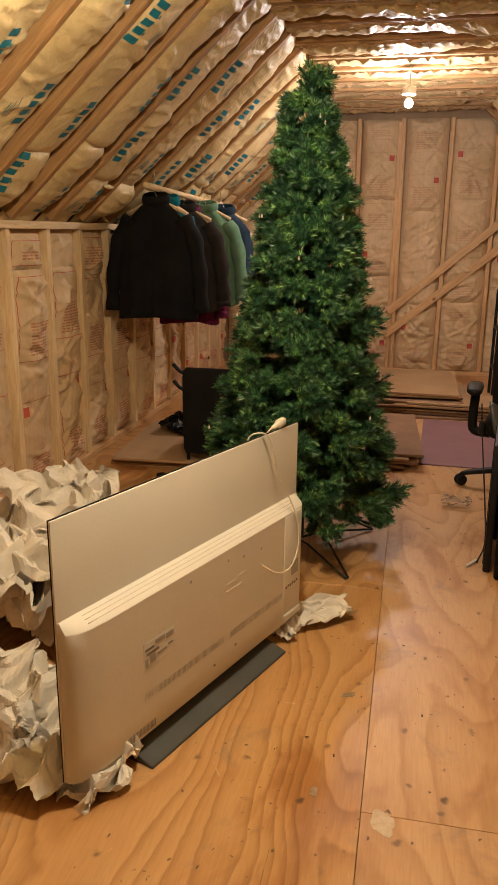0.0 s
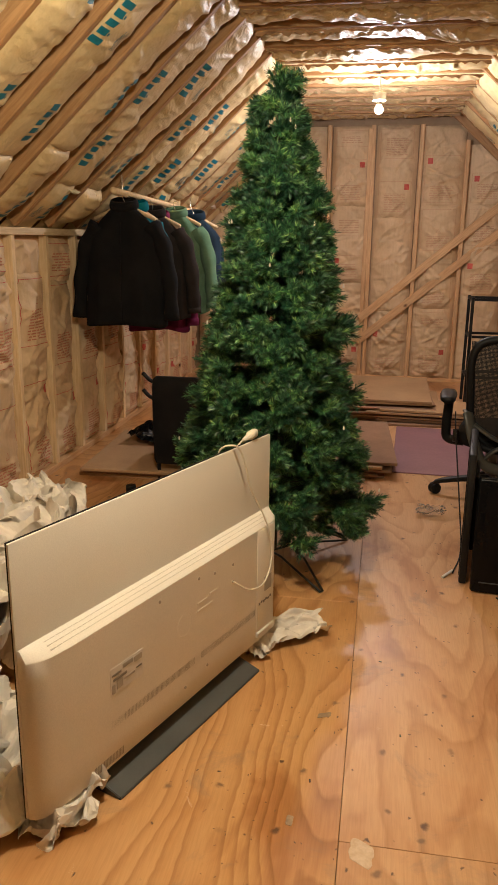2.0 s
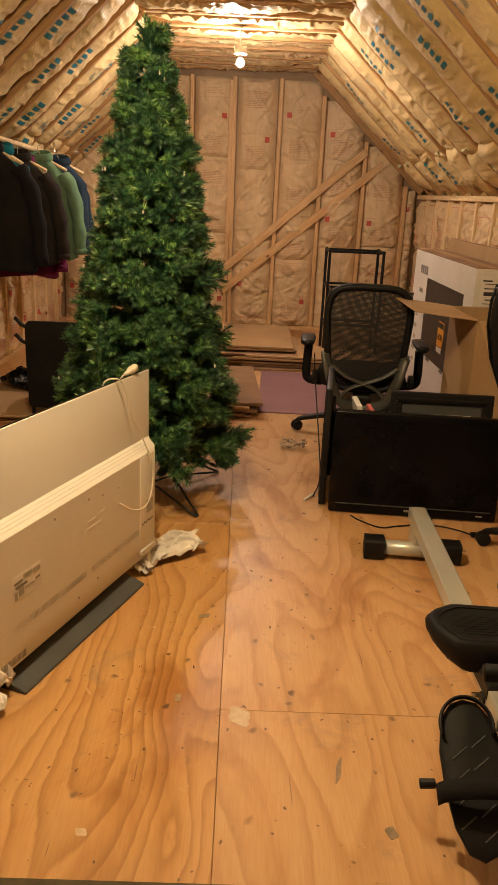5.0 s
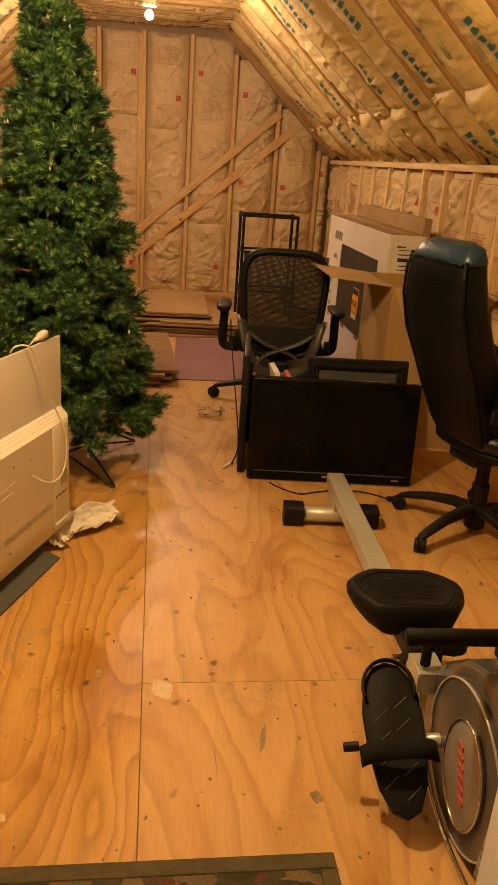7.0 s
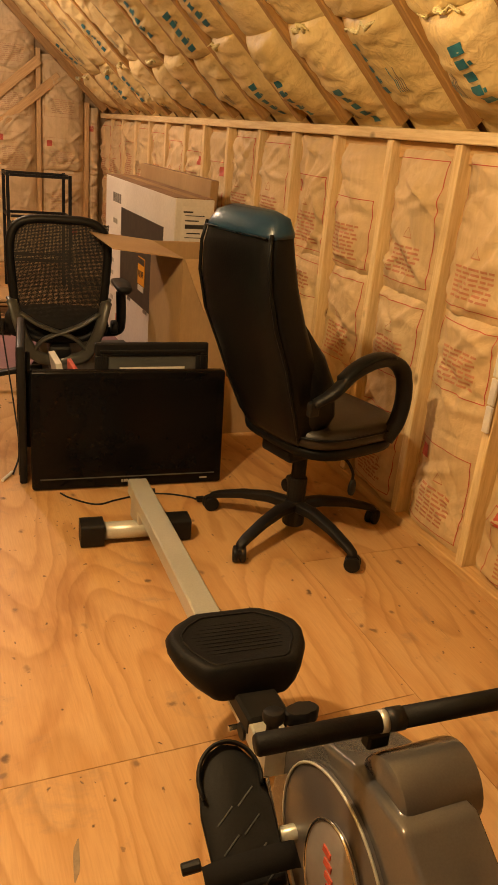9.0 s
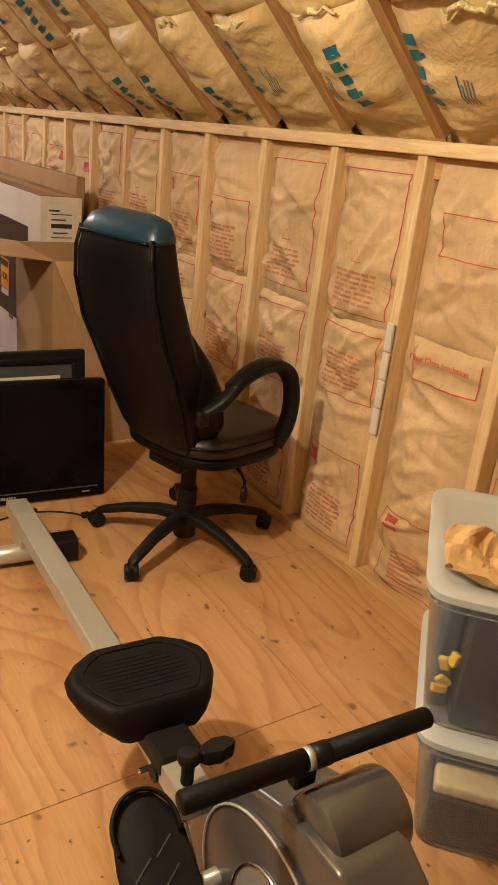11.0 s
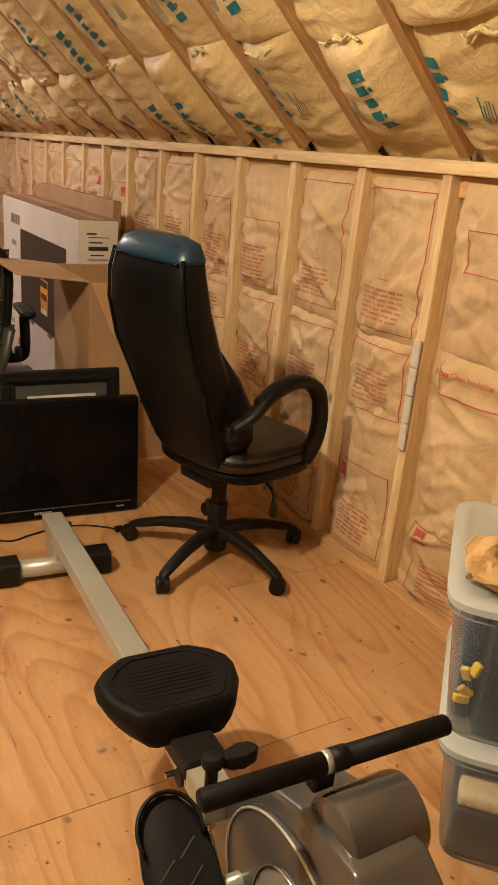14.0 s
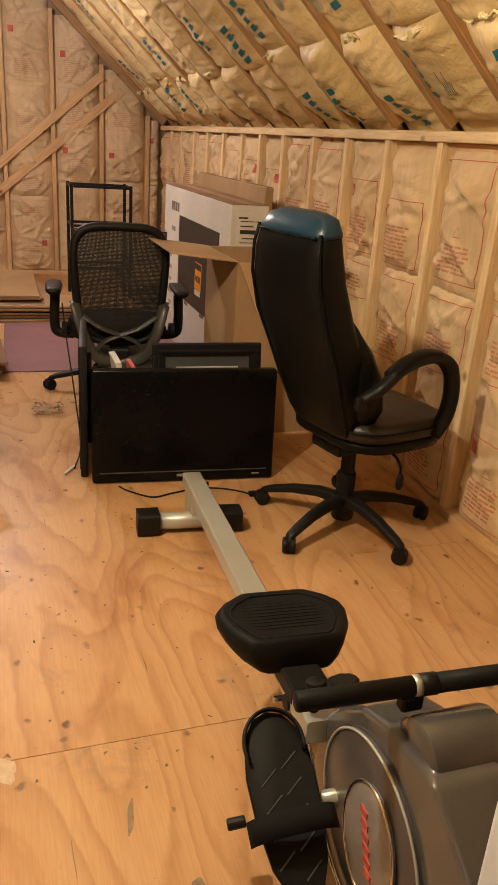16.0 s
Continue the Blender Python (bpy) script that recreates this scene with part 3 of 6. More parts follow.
floor_stain("scuff", -0.16, 1.605, 0.010, 0.020, 0, GREY_STAIN, "dark knot mark in the plywood", 5)
floor_stain("scuff", -0.11, 2.04, 0.025, 0.012, 30, GREY_STAIN, "dark knot mark in the plywood", 6)

# ---- materials of the things ----
WHITE_SHELL = mottled("cream_plastic", (0.70, 0.66, 0.58), (0.77, 0.73, 0.645), 1.5, 0.38, fine=300, relief=0.06, depth=0.0006)
BLACK_GLASS = mottled("black_screen", (0.003, 0.003, 0.0035), (0.005, 0.005, 0.006), 3, 0.22, relief=0, rvar=0.06, spec=0.15)
BLACK_PLASTIC = mottled("black_plastic", (0.005, 0.005, 0.0055), (0.010, 0.010, 0.0105), 8, 0.5, fine=250, relief=0.2, depth=0.0005, spec=0.28)
GREY_PLASTIC = mottled("dark_grey_plastic", (0.06, 0.065, 0.065), (0.085, 0.09, 0.09), 6, 0.45, fine=300, relief=0.1, depth=0.0005)
LEATHER = mottled("black_leather", (0.003, 0.0035, 0.004), (0.006, 0.007, 0.0075), 5, 0.38, fine=180, relief=0.5, depth=0.0012, rvar=0.08, spec=0.16)
LEATHER_WORN = mottled("worn_seat_leather", (0.014, 0.012, 0.010), (0.034, 0.028, 0.022), 9, 0.36, fine=150, relief=0.5, depth=0.0015, spec=0.35)
# blue here stands in for the highlight on the black headrest top
LEATHER_BLUE = mottled("blue_highlight_leather", (0.003, 0.022, 0.046), (0.006, 0.036, 0.070), 6, 0.28, fine=180, relief=0.4, depth=0.001, rvar=0.06)
MESH_CLOTH = mottled("black_mesh", (0.008, 0.008, 0.008), (0.016, 0.016, 0.015), 40, 0.7, fine=500, relief=0.8, depth=0.001)
FRAME_GREEN = mottled("grey_lumbar_plastic", (0.06, 0.06, 0.054), (0.08, 0.08, 0.07), 10, 0.35)
SILVER = mottled("silver_paint", (0.50, 0.52, 0.48), (0.58, 0.59, 0.55), 6, 0.36, 0.45, fine=200, relief=0.05)
CHROME = mottled("bright_metal", (0.70, 0.68, 0.64), (0.8, 0.78, 0.74), 6, 0.2, 1.0, relief=0)
FAIRING = mottled("grey_fairing", (0.145, 0.143, 0.146), (0.185, 0.182, 0.185), 4, 0.17, 0.6, fine=300, relief=0.04)
FAIRING_DARK = mottled("dark_fairing", (0.09, 0.085, 0.09), (0.13, 0.12, 0.125), 4, 0.3, 0.3, fine=300, relief=0.04)
FAIRING_PALE = mottled("pale_fairing", (0.30, 0.28, 0.28), (0.36, 0.34, 0.34), 4, 0.3, 0.25, relief=0.03)
FOAM = mottled("black_foam", (0.004, 0.004, 0.0045), (0.008, 0.008, 0.0085), 30, 0.6, fine=220, relief=0.6, depth=0.001, spec=0.2)
CARD_DARK = mottled("old_cardboard", (0.22, 0.125, 0.07), (0.34, 0.20, 0.12), 3, 0.8, fine=70, relief=0.2, depth=0.001)
WHITE_CARD = mottled("white_printed_card", (0.66, 0.63, 0.58), (0.76, 0.73, 0.68), 3, 0.5, fine=80, relief=0.05)
WRAP = mottled("packing_paper", (0.66, 0.60, 0.52), (0.80, 0.75, 0.67), 4, 0.7, fine=40, relief=0.3, depth=0.003)
CLOTH_BLACK = mottled("black_cloth", (0.006, 0.006, 0.007), (0.013, 0.012, 0.012), 9, 0.95, fine=260, relief=0.4, depth=0.001, spec=0.2)
CLOTH_BROWN = mottled("dark_brown_cloth", (0.02, 0.015, 0.013), (0.035, 0.026, 0.022), 9, 0.95, fine=260, relief=0.4, depth=0.001, spec=0.2)
CLOTH_GREEN = mottled("sage_green_fleece", (0.10, 0.20, 0.12), (0.16, 0.29, 0.18), 12, 0.95, fine=200, relief=0.6, depth=0.002, spec=0.2)
CLOTH_TEAL = mottled("teal_cloth", (0.0, 0.14, 0.19), (0.01, 0.20, 0.26), 9, 0.9, fine=260, relief=0.3, spec=0.2)
CLOTH_NAVY = mottled("navy_cloth", (0.014, 0.030, 0.055), (0.025, 0.048, 0.08), 9, 0.9, fine=260, relief=0.3, spec=0.2)
CLOTH_PLUM = mottled("plum_cloth", (0.12, 0.01, 0.05), (0.18, 0.02, 0.08), 9, 0.9, fine=260, relief=0.3, spec=0.2)
PURPLE = mottled("purple_sheet", (0.22, 0.11, 0.14), (0.30, 0.16, 0.19), 2.5, 0.6, fine=60, relief=0.1)
WHITE_PAINT = mottled("white_paint", (0.66, 0.70, 0.80), (0.72, 0.76, 0.85), 4, 0.45, fine=120, relief=0.1)
BARK = mottled("tree_pole", (0.03, 0.045, 0.025), (0.05, 0.07, 0.035), 20, 0.7)
GREEN_METAL = mottled("dark_green_metal", (0.010, 0.014, 0.011), (0.02, 0.026, 0.02), 10, 0.4, 0.3)
ORANGE_INK = mottled("orange_label", (0.75, 0.30, 0.02), (0.82, 0.36, 0.04), 20, 0.5, relief=0)
DARK_INK = mottled("black_ink", (0.02, 0.02, 0.022), (0.035, 0.035, 0.035), 20, 0.45, relief=0)
CORD_WHITE = mottled("ivory_cord", (0.62, 0.56, 0.44), (0.70, 0.64, 0.52), 20, 0.45, relief=0)
VENT_CREAM = mottled("vent_cream", (0.50, 0.46, 0.39), (0.56, 0.52, 0.45), 20, 0.5, relief=0)
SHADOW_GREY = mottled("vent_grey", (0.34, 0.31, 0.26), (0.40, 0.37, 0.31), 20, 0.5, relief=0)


def needles_material():
    m, nt, b = material("pvc_needles", (0.03, 0.09, 0.03), 0.42)
    g = nt.nodes.new("ShaderNodeNewGeometry")
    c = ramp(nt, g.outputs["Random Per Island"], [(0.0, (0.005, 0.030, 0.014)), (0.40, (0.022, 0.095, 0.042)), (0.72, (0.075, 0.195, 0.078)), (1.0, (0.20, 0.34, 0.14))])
    # clump noise in the colour stands in for shaded gaps and lit tufts
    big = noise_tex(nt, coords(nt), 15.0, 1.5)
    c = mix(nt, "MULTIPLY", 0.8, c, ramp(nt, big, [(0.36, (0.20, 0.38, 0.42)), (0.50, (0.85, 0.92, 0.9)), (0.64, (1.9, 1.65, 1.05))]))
    nt.links.new(c, b.inputs["Base Color"])
    return m


def clear_plastic(name, tint, rough, clear=0.93):
    m, nt, b = material(name, tint, rough)
    b.inputs["Transmission Weight"].default_value = clear
    b.inputs["IOR"].default_value = 1.25
    n = noise_tex(nt, coords(nt), 20.0, 3)
    mr = nt.nodes.new("ShaderNodeMapRange")
    mr.inputs[3].default_value, mr.inputs[4].default_value = rough - 0.08, rough + 0.12
    nt.links.new(n, mr.inputs[0])
    nt.links.new(mr.outputs[0], b.inputs["Roughness"])
    return m


def glow(name, colour, strength):
    m, nt, b = material(name, colour, 0.4)
    b.inputs["Emission Color"].default_value, b.inputs["Emission Strength"].default_value = (*colour, 1), strength
    return m


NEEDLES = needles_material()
BIN_PLASTIC = clear_plastic("frosted_clear_plastic", (0.78, 0.81, 0.83), 0.12, 0.93)
LID_PLASTIC = clear_plastic("milky_lid_plastic", (0.62, 0.64, 0.63), 0.36, 0.35)
BULB_GLOW = glow("lit_bulb", (1.0, 0.93, 0.85), 60.0)


# ---- more mesh helpers ----
def ring(c, u, v, a, b, n=20, p=2.6):
    """A rounded section about c, a and b its half sizes along u and v."""
    c, u, v, out = Vector(c), Vector(u), Vector(v), []
    for k in range(n):
        t = 2 * math.pi * k / n
        x, y = math.cos(t), math.sin(t)
        out.append(c + u * (a * math.copysign(abs(x) ** (2 / p), x)) + v * (b * math.copysign(abs(y) ** (2 / p), y)))
    return out


def loft(rings, bm=None, caps=True):
    bm = bm or bmesh.new()
    vs = [[bm.verts.new(p) for p in r] for r in rings]
    n = len(vs[0])
    for a, b in zip(vs, vs[1:]):
        for k in range(n):
            bm.faces.new((a[k], a[(k + 1) % n], b[(k + 1) % n], b[k]))
    if caps:
        bm.faces.new(vs[0][::-1])
        bm.faces.new(vs[-1])
    bmesh.ops.recalc_face_normals(bm, faces=bm.faces[:])
    return bm


def prism(outline2d, z0, z1, bevel=0.0, segs=2):
    """A plate of that outline in x and y, from z0 to z1."""
    bm = bmesh.new()
    a = [bm.verts.new((x, y, z0)) for x, y in outline2d]
    b = [bm.verts.new((x, y, z1)) for x, y in outline2d]
    n = len(a)
    bm.faces.new(a[::-1])
    top = bm.faces.new(b)
    for k in range(n):
        bm.faces.new((a[k], a[(k + 1) % n], b[(k + 1) % n], b[k]))
    bmesh.ops.recalc_face_normals(bm, faces=bm.faces[:])
    if bevel:
        bmesh.ops.bevel(bm, geom=list({e for e in bm.edges if len({round(v.co.z, 4) for v in e.verts}) == 1}), offset=bevel, segments=segs, affect="EDGES", profile=0.6)
    return bm


def disc_bm(c, axis, radius, depth, sides=28, bevel=0.0):
    bm = bmesh.new()
    q = Vector((0, 0, 1)).rotation_difference(Vector(axis)).to_matrix().to_4x4()
    bmesh.ops.create_cone(bm, cap_ends=True, segments=sides, radius1=radius, radius2=radius, depth=depth, matrix=Matrix.Translation(c) @ q)
    if bevel:
        bmesh.ops.bevel(bm, geom=[e for e in bm.edges if any(len(f.verts) > 4 for f in e.link_faces)], offset=bevel, segments=2, affect="EDGES", profile=0.5)
    return bm


def soften(ob, angle=40):
    for p in ob.data.polygons:
        p.use_smooth = True
    bm = bmesh.new()
    bm.from_mesh(ob.data)
    for e in bm.edges:
        if len(e.link_faces) == 2 and e.calc_face_angle(0) > radians(angle):
            e.smooth = False
    bm.to_mesh(ob.data)
    bm.free()
    return ob


def crumpled(name, size, mat, parent, seed, squash=(0.6, 0.6, 0.5), amp=0.35, folds=9, n=30, rounding=0.7):
    """One crumpled sheet: many sharp folds in random directions."""
    r = np.random.RandomState(seed)
    u, v = np.meshgrid(np.linspace(-0.5, 0.5, n), np.linspace(-0.5, 0.5, n), indexing="ij")
    u, v = u + r.uniform(-0.25, 0.25, u.shape) / n, v + r.uniform(-0.25, 0.25, u.shape) / n
    p = np.stack([u, v, 0 * u], -1)
    wu, wv = 0.35 * vnoise(u * 2.3 + 5, v * 2.3, seed), 0.35 * vnoise(u * 2.3, v * 2.3 + 5, seed + 3)
    for k in range(folds):
        a = r.uniform(0, 2 * math.pi)
        f = r.uniform(0.8, 1.5) * (1 + min(k, 16) * 0.34)
        w = ((u + wu) * math.cos(a) + (v + wv) * math.sin(a)) * f + r.uniform(0, 1)
        tri = 2 * np.abs(w - np.floor(w + 0.5)) - 0.5
        d = r.normal(size=3) * (0.45, 0.45, 1.0)
        p = p + (tri * amp / (1 + min(k, 16) * 0.36))[..., None] * d / 2
    p = p + 0.010 * (np.stack([vnoise(u * 30, v * 30, seed + j) for j in range(3)], -1) - 0.5)
    p = p / (1 + rounding * np.linalg.norm(p, axis=-1, keepdims=True))
    p = p - (p.max((0, 1)) + p.min((0, 1))) / 2
    p = p / (p.max((0, 1)) - p.min((0, 1))) * np.array(squash) * size
    me = grid_mesh(name, p)
    shade(me, False)
    return part(name, me, mat, parent)


# ---- bulbs ----
for place, lbl in ((BULB_BACK, "lit bare bulb in a white ceiling socket"), (BULB_FRONT, "lit bare bulb in a white ceiling socket")):
    b = thing("light_bulb", (place[0], place[1], place[2]), lbl, "light bulb", "ceiling bulbs")
    part("cord", tube_bm([(0, 0, 0.09), (0, 0, 2.42 - place[2])], 0.004, 8), WHITE_CARD, b)
    part("socket", disc_bm((0, 0, 0.075), (0, 0, 1), 0.045, 0.05, 20, 0.006), WHITE_CARD, b)
    part("cap", disc_bm((0, 0, 0.042), (0, 0, 1), 0.014, 0.03, 16), CHROME, b)
    part("globe", loft([ring((0, 0, z), (1, 0, 0), (0, 1, 0), r, r, 18, 2) for z, r in ((-0.031, 0.006), (-0.026, 0.018), (-0.012, 0.029), (0.004, 0.029), (0.018, 0.02), (0.03, 0.013))]), BULB_GLOW, b, "glowing glass globe", True)

# ---- big television seen from the back ----
A, B = Vector((-0.742, 1.425, 0)), Vector((-0.350, 2.455, 0))
along = (B - A).normalized()
TVW, TVB, TVT = (B - A).length, 0.062, 0.735
tv = thing("television", (0, 0, 0), "large television with a cream plastic back standing on the floor", "television",
           m=Matrix.Translation(A) @ Matrix((along, Vector((along.y, -along.x, 0)) * -1, Vector((0, 0, 1)))).transposed().to_4x4())
# local: x along the set, -y towards the viewer's side, z up
soften(part("screen_panel", box_bm(0.001, 0.0, TVB, TVW - 0.001, 0.0045, TVT, 0.0015, 2), BLACK_PLASTIC, tv, "thin black screen panel"))
soften(part("back_panel", box_bm(0.001, -0.006, TVB + 0.002, TVW - 0.001, 0.0005, TVT - 0.002, 0.002, 2), WHITE_SHELL, tv))
step = 0.472
prof = [(-0.006, step + 0.016), (-0.009, step + 0.015), (-0.049, step - 0.009), (-0.053, step - 0.013), (-0.053, step - 0.06), (-0.053, 0.14), (-0.0505, 0.075), (-0.047, TVB + 0.003), (-0.006, TVB + 0.002)]
rows = []
for i, (x, k) in enumerate(((0.003, 0.10), (0.008, 0.42), (0.025, 0.70), (0.06, 0.90), (0.12, 1.0), (TVW - 0.10, 1.0), (TVW - 0.04, 0.90), (TVW - 0.012, 0.6), (TVW - 0.003, 0.2))):
    rows.append([(x, -0.006 + (y + 0.006) * k - 0.0005, z) for y, z in prof])
bm = bmesh.new()
vs = [[bm.verts.new(p) for p in r] for r in rows]
for a, b in zip(vs, vs[1:]):
    for k in range(len(prof) - 1):
        bm.faces.new((a[k], b[k], b[k + 1], a[k + 1]))
for r in (vs[0], vs[-1]):
    bm.faces.new(r)
bmesh.ops.recalc_face_normals(bm, faces=bm.faces[:])
soften(part("back_housing", bm, WHITE_SHELL, tv), 35)
for k in range(3):
    bm = bmesh.new()
    x = 0.07
    while x < TVW - 0.075:
        box_bm(x, -0.0185 - 0.0105 * k, step + 0.0075 - 0.0063 * k, x + 0.015, -0.0155 - 0.0105 * k, step + 0.0105 - 0.0063 * k, 0, 1, bm)
        x += 0.0185
    tagged(part("vent", bm, VENT_CREAM, tv), kind="stuff")


def slot_strip(x0, x1, z0, z1):
    bm = bmesh.new()
    x = x0
    while x < x1:
        box_bm(x, -0.0535, z0, x + 0.003, -0.0515, z1, 0, 1, bm)
        x += 0.0055
    return tagged(part("vent_strip", bm, SHADOW_GREY, tv), kind="stuff")


slot_strip(0.235, 0.595, 0.170, 0.192)
slot_strip(0.63, 0.935, 0.170, 0.192)
bm = bmesh.new()
x = 0.175
while x < 0.285:
    box_bm(x, -0.0525, 0.078, x + 0.003, -0.0500, 0.100, 0, 1, bm)
    x += 0.0055
tagged(part("vent_strip", bm, SHADOW_GREY, tv), kind="stuff")
for x, z in ((0.035, 0.44), (0.045, 0.085), (0.44, 0.43), (0.62, 0.425), (0.70, 0.41), (0.80, 0.40), (0.55, 0.12), (0.66, 0.135), (0.80, 0.345)):
    y = -0.053 if x > 0.1 else -0.034
    part("screw", disc_bm((x, y, z), (0, 1, 0), 0.0045, 0.004, 12), SHADOW_GREY, tv)
part("label_sticker", box_bm(0.24, -0.0545, 0.262, 0.365, -0.052, 0.335), WHITE_CARD, tv, "printed white rating label")
lab = tv.children[-1]
for k, (x0, z0, x1, z1) in enumerate(((0.245, 0.312, 0.28, 0.318), (0.286, 0.318, 0.325, 0.329), (0.33, 0.312, 0.36, 0.327), (0.25, 0.298, 0.30, 0.305), (0.262, 0.272, 0.285, 0.296), (0.29, 0.285, 0.33, 0.29), (0.336, 0.292, 0.358, 0.296), (0.245, 0.266, 0.256, 0.29))):
    part("printing", box_bm(x0, -0.0555, z0, x1, -0.0543, z1), SHADOW_GREY if k % 3 else GREY_INK, lab)
for a0, a1 in ((100, 330), (-70, 60)):
    part("embossed_ring", tube_bm([(0.55 + 0.034 * math.cos(radians(a)), -0.052, 0.315 + 0.034 * math.sin(radians(a))) for a in range(a0, a1, 12)], 0.002, 6), WHITE_SHELL, tv)
for x0, x1, z in ((0.61, 0.66, 0.345), (0.67, 0.71, 0.352), (0.61, 0.69, 0.322)):
    part("embossed_bar", box_bm(x0, -0.0545, z, x1, -0.0515, z + 0.009, 0.002), WHITE_SHELL, tv)
# connector bay on the far end
soften(part("connector_cover", box_bm(0.945, -0.056, 0.09, 1.055, -0.050, 0.455, 0.003, 2), WHITE_SHELL, tv))
part("connector_label", box_bm(0.99, -0.0572, 0.235, 1.035, -0.0555, 0.285), SHADOW_GREY, tv)
for k in range(6):
    part("printing", box_bm(0.955 + 0.014 * k, -0.0568, 0.198 + 0.003 * (k % 2), 0.965 + 0.014 * k, -0.0555, 0.206 + 0.003 * (k % 2)), GREY_INK, tv)
part("lower_lip", box_bm(0.945, -0.064, 0.085, 1.05, -0.05, 0.105, 0.003, 2), WHITE_SHELL, tv)
# stand: sloping grey foot bar and neck
bm = bmesh.new()
vs = [[bm.verts.new((x, y, z)) for y, z in ((-0.095, 0.0), (-0.095, 0.008), (0.02, 0.045), (0.11, 0.012), (0.11, 0.0))] for x in (0.215, 0.90)]
for k in range(5):
    bm.faces.new((vs[0][k], vs[1][k], vs[1][(k + 1) % 5], vs[0][(k + 1) % 5]))
bm.faces.new(vs[0]), bm.faces.new(vs[1])
bmesh.ops.recalc_face_normals(bm, faces=bm.faces[:])
bmesh.ops.bevel(bm, geom=bm.edges[:], offset=0.002, segments=2, affect="EDGES")
part("stand", bm, GREY_PLASTIC, tv, "dark grey sloping stand bar")
part("stand_neck", box_bm(0.24, -0.02, 0.03, 0.88, 0.004, 0.10, 0.004), GREY_PLASTIC, tv)
# cord: out of the housing, hanging, then over the top edge, plug lying on it
cord = curve_pts([(0.80, -0.052, 0.345), (0.85, -0.085, 0.305), (0.93, -0.09, 0.30), (0.99, -0.08, 0.35), (1.00, -0.07, 0.43), (0.965, -0.05, 0.53), (0.93, -0.035, 0.60), (0.91, -0.03, 0.67), (0.885, -0.02, 0.735), (0.855, 0.0, 0.748), (0.84, 0.02, 0.735), (0.85, 0.03, 0.70), (0.93, 0.03, 0.71), (0.955, 0.012, 0.74)], 70)
part("power_cord", tube_bm(cord, 0.0027, 8), CORD_WHITE, tv, "ivory power cord looped over the top edge", True)
plug = part("plug", loft([ring((0.955 + t, 0.008 - t * 0.15, 0.742 + t * 0.25), (0, 1, 0), (0, 0, 1), r, r, 12, 3) for t, r in ((0, 0.005), (0.02, 0.008), (0.03, 0.013), (0.055, 0.0125), (0.058, 0.009))]), CORD_WHITE, tv, "", True)
for s in (-1, 1):
    part("prong", box_bm(1.012, -0.001 + s * 0.006 - 0.001, 0.757, 1.034, -0.001 + s * 0.006 + 0.001, 0.763), CHROME, plug)

# ---- crumpled packing paper ----
def paper_pile(place, label, sheets, group="packing paper"):
    p = thing("packing_paper", place, label, "packing paper", group)
    for k, (x, y, z, size, sq, rot) in enumerate(sheets):
        ob = crumpled("crumpled_sheet", size, WRAP, p, 40 + k + int(abs(place[0]) * 100), sq, 0.62, 15, 64)
        ob.location = (x, y, z)
        ob.rotation_euler = [radians(a) for a in rot]
    return p


paper_pile((-1.22, 2.22, 0), "big heap of crumpled cream packing paper on the floor", [
    (-0.25, 0.25, 0.18, 0.75, (1, 1, 0.5), (0, 10, 20)), (0.15, 0.2, 0.20, 0.7, (1, 1, 0.55), (15, 0, 70)), (-0.02, -0.06, 0.22, 0.62, (1, 0.8, 0.62), (20, 10, 130)),
    (0.12, -0.05, 0.35, 0.5, (1, 1, 0.45), (-10, 15, 200)), (-0.3, -0.1, 0.36, 0.55, (1, 0.8, 0.4), (10, -20, 280)), (0.0, 0.3, 0.38, 0.5, (1, 1, 0.4), (0, 12, 330)),
    (0.24, 0.02, 0.30, 0.42, (0.8, 1, 0.6), (0, 30, 100)), (-0.30, -0.14, 0.15, 0.5, (1, 0.8, 0.55), (12, 0, 15))])
paper_pile((-0.83, 1.55, 0), "crumpled cream packing paper stuffed under the television", [
    (-0.12, 0.13, 0.11, 0.36, (0.75, 1.0, 0.56), (10, 10, 30)), (0.14, -0.055, 0.045, 0.22, (1, 0.65, 0.38), (4, -8, 60)), (-0.02, -0.02, 0.07, 0.30, (1, 0.8, 0.45), (-10, 5, 80)), (0.12, 0.06, 0.045, 0.22, (1, 0.8, 0.38), (5, -15, 10)), (-0.17, 0.02, 0.08, 0.28, (0.9, 0.8, 0.5), (0, 20, 200))])
paper_pile((-0.355, 2.415, 0), "small torn piece of crumpled packing paper on the floor", [
    (-0.03, -0.03, 0.040, 0.24, (0.7, 0.9, 0.30), (0, 12, 20)), (0.08, 0.06, 0.035, 0.30, (1.1, 0.55, 0.22), (0, -6, 35))])

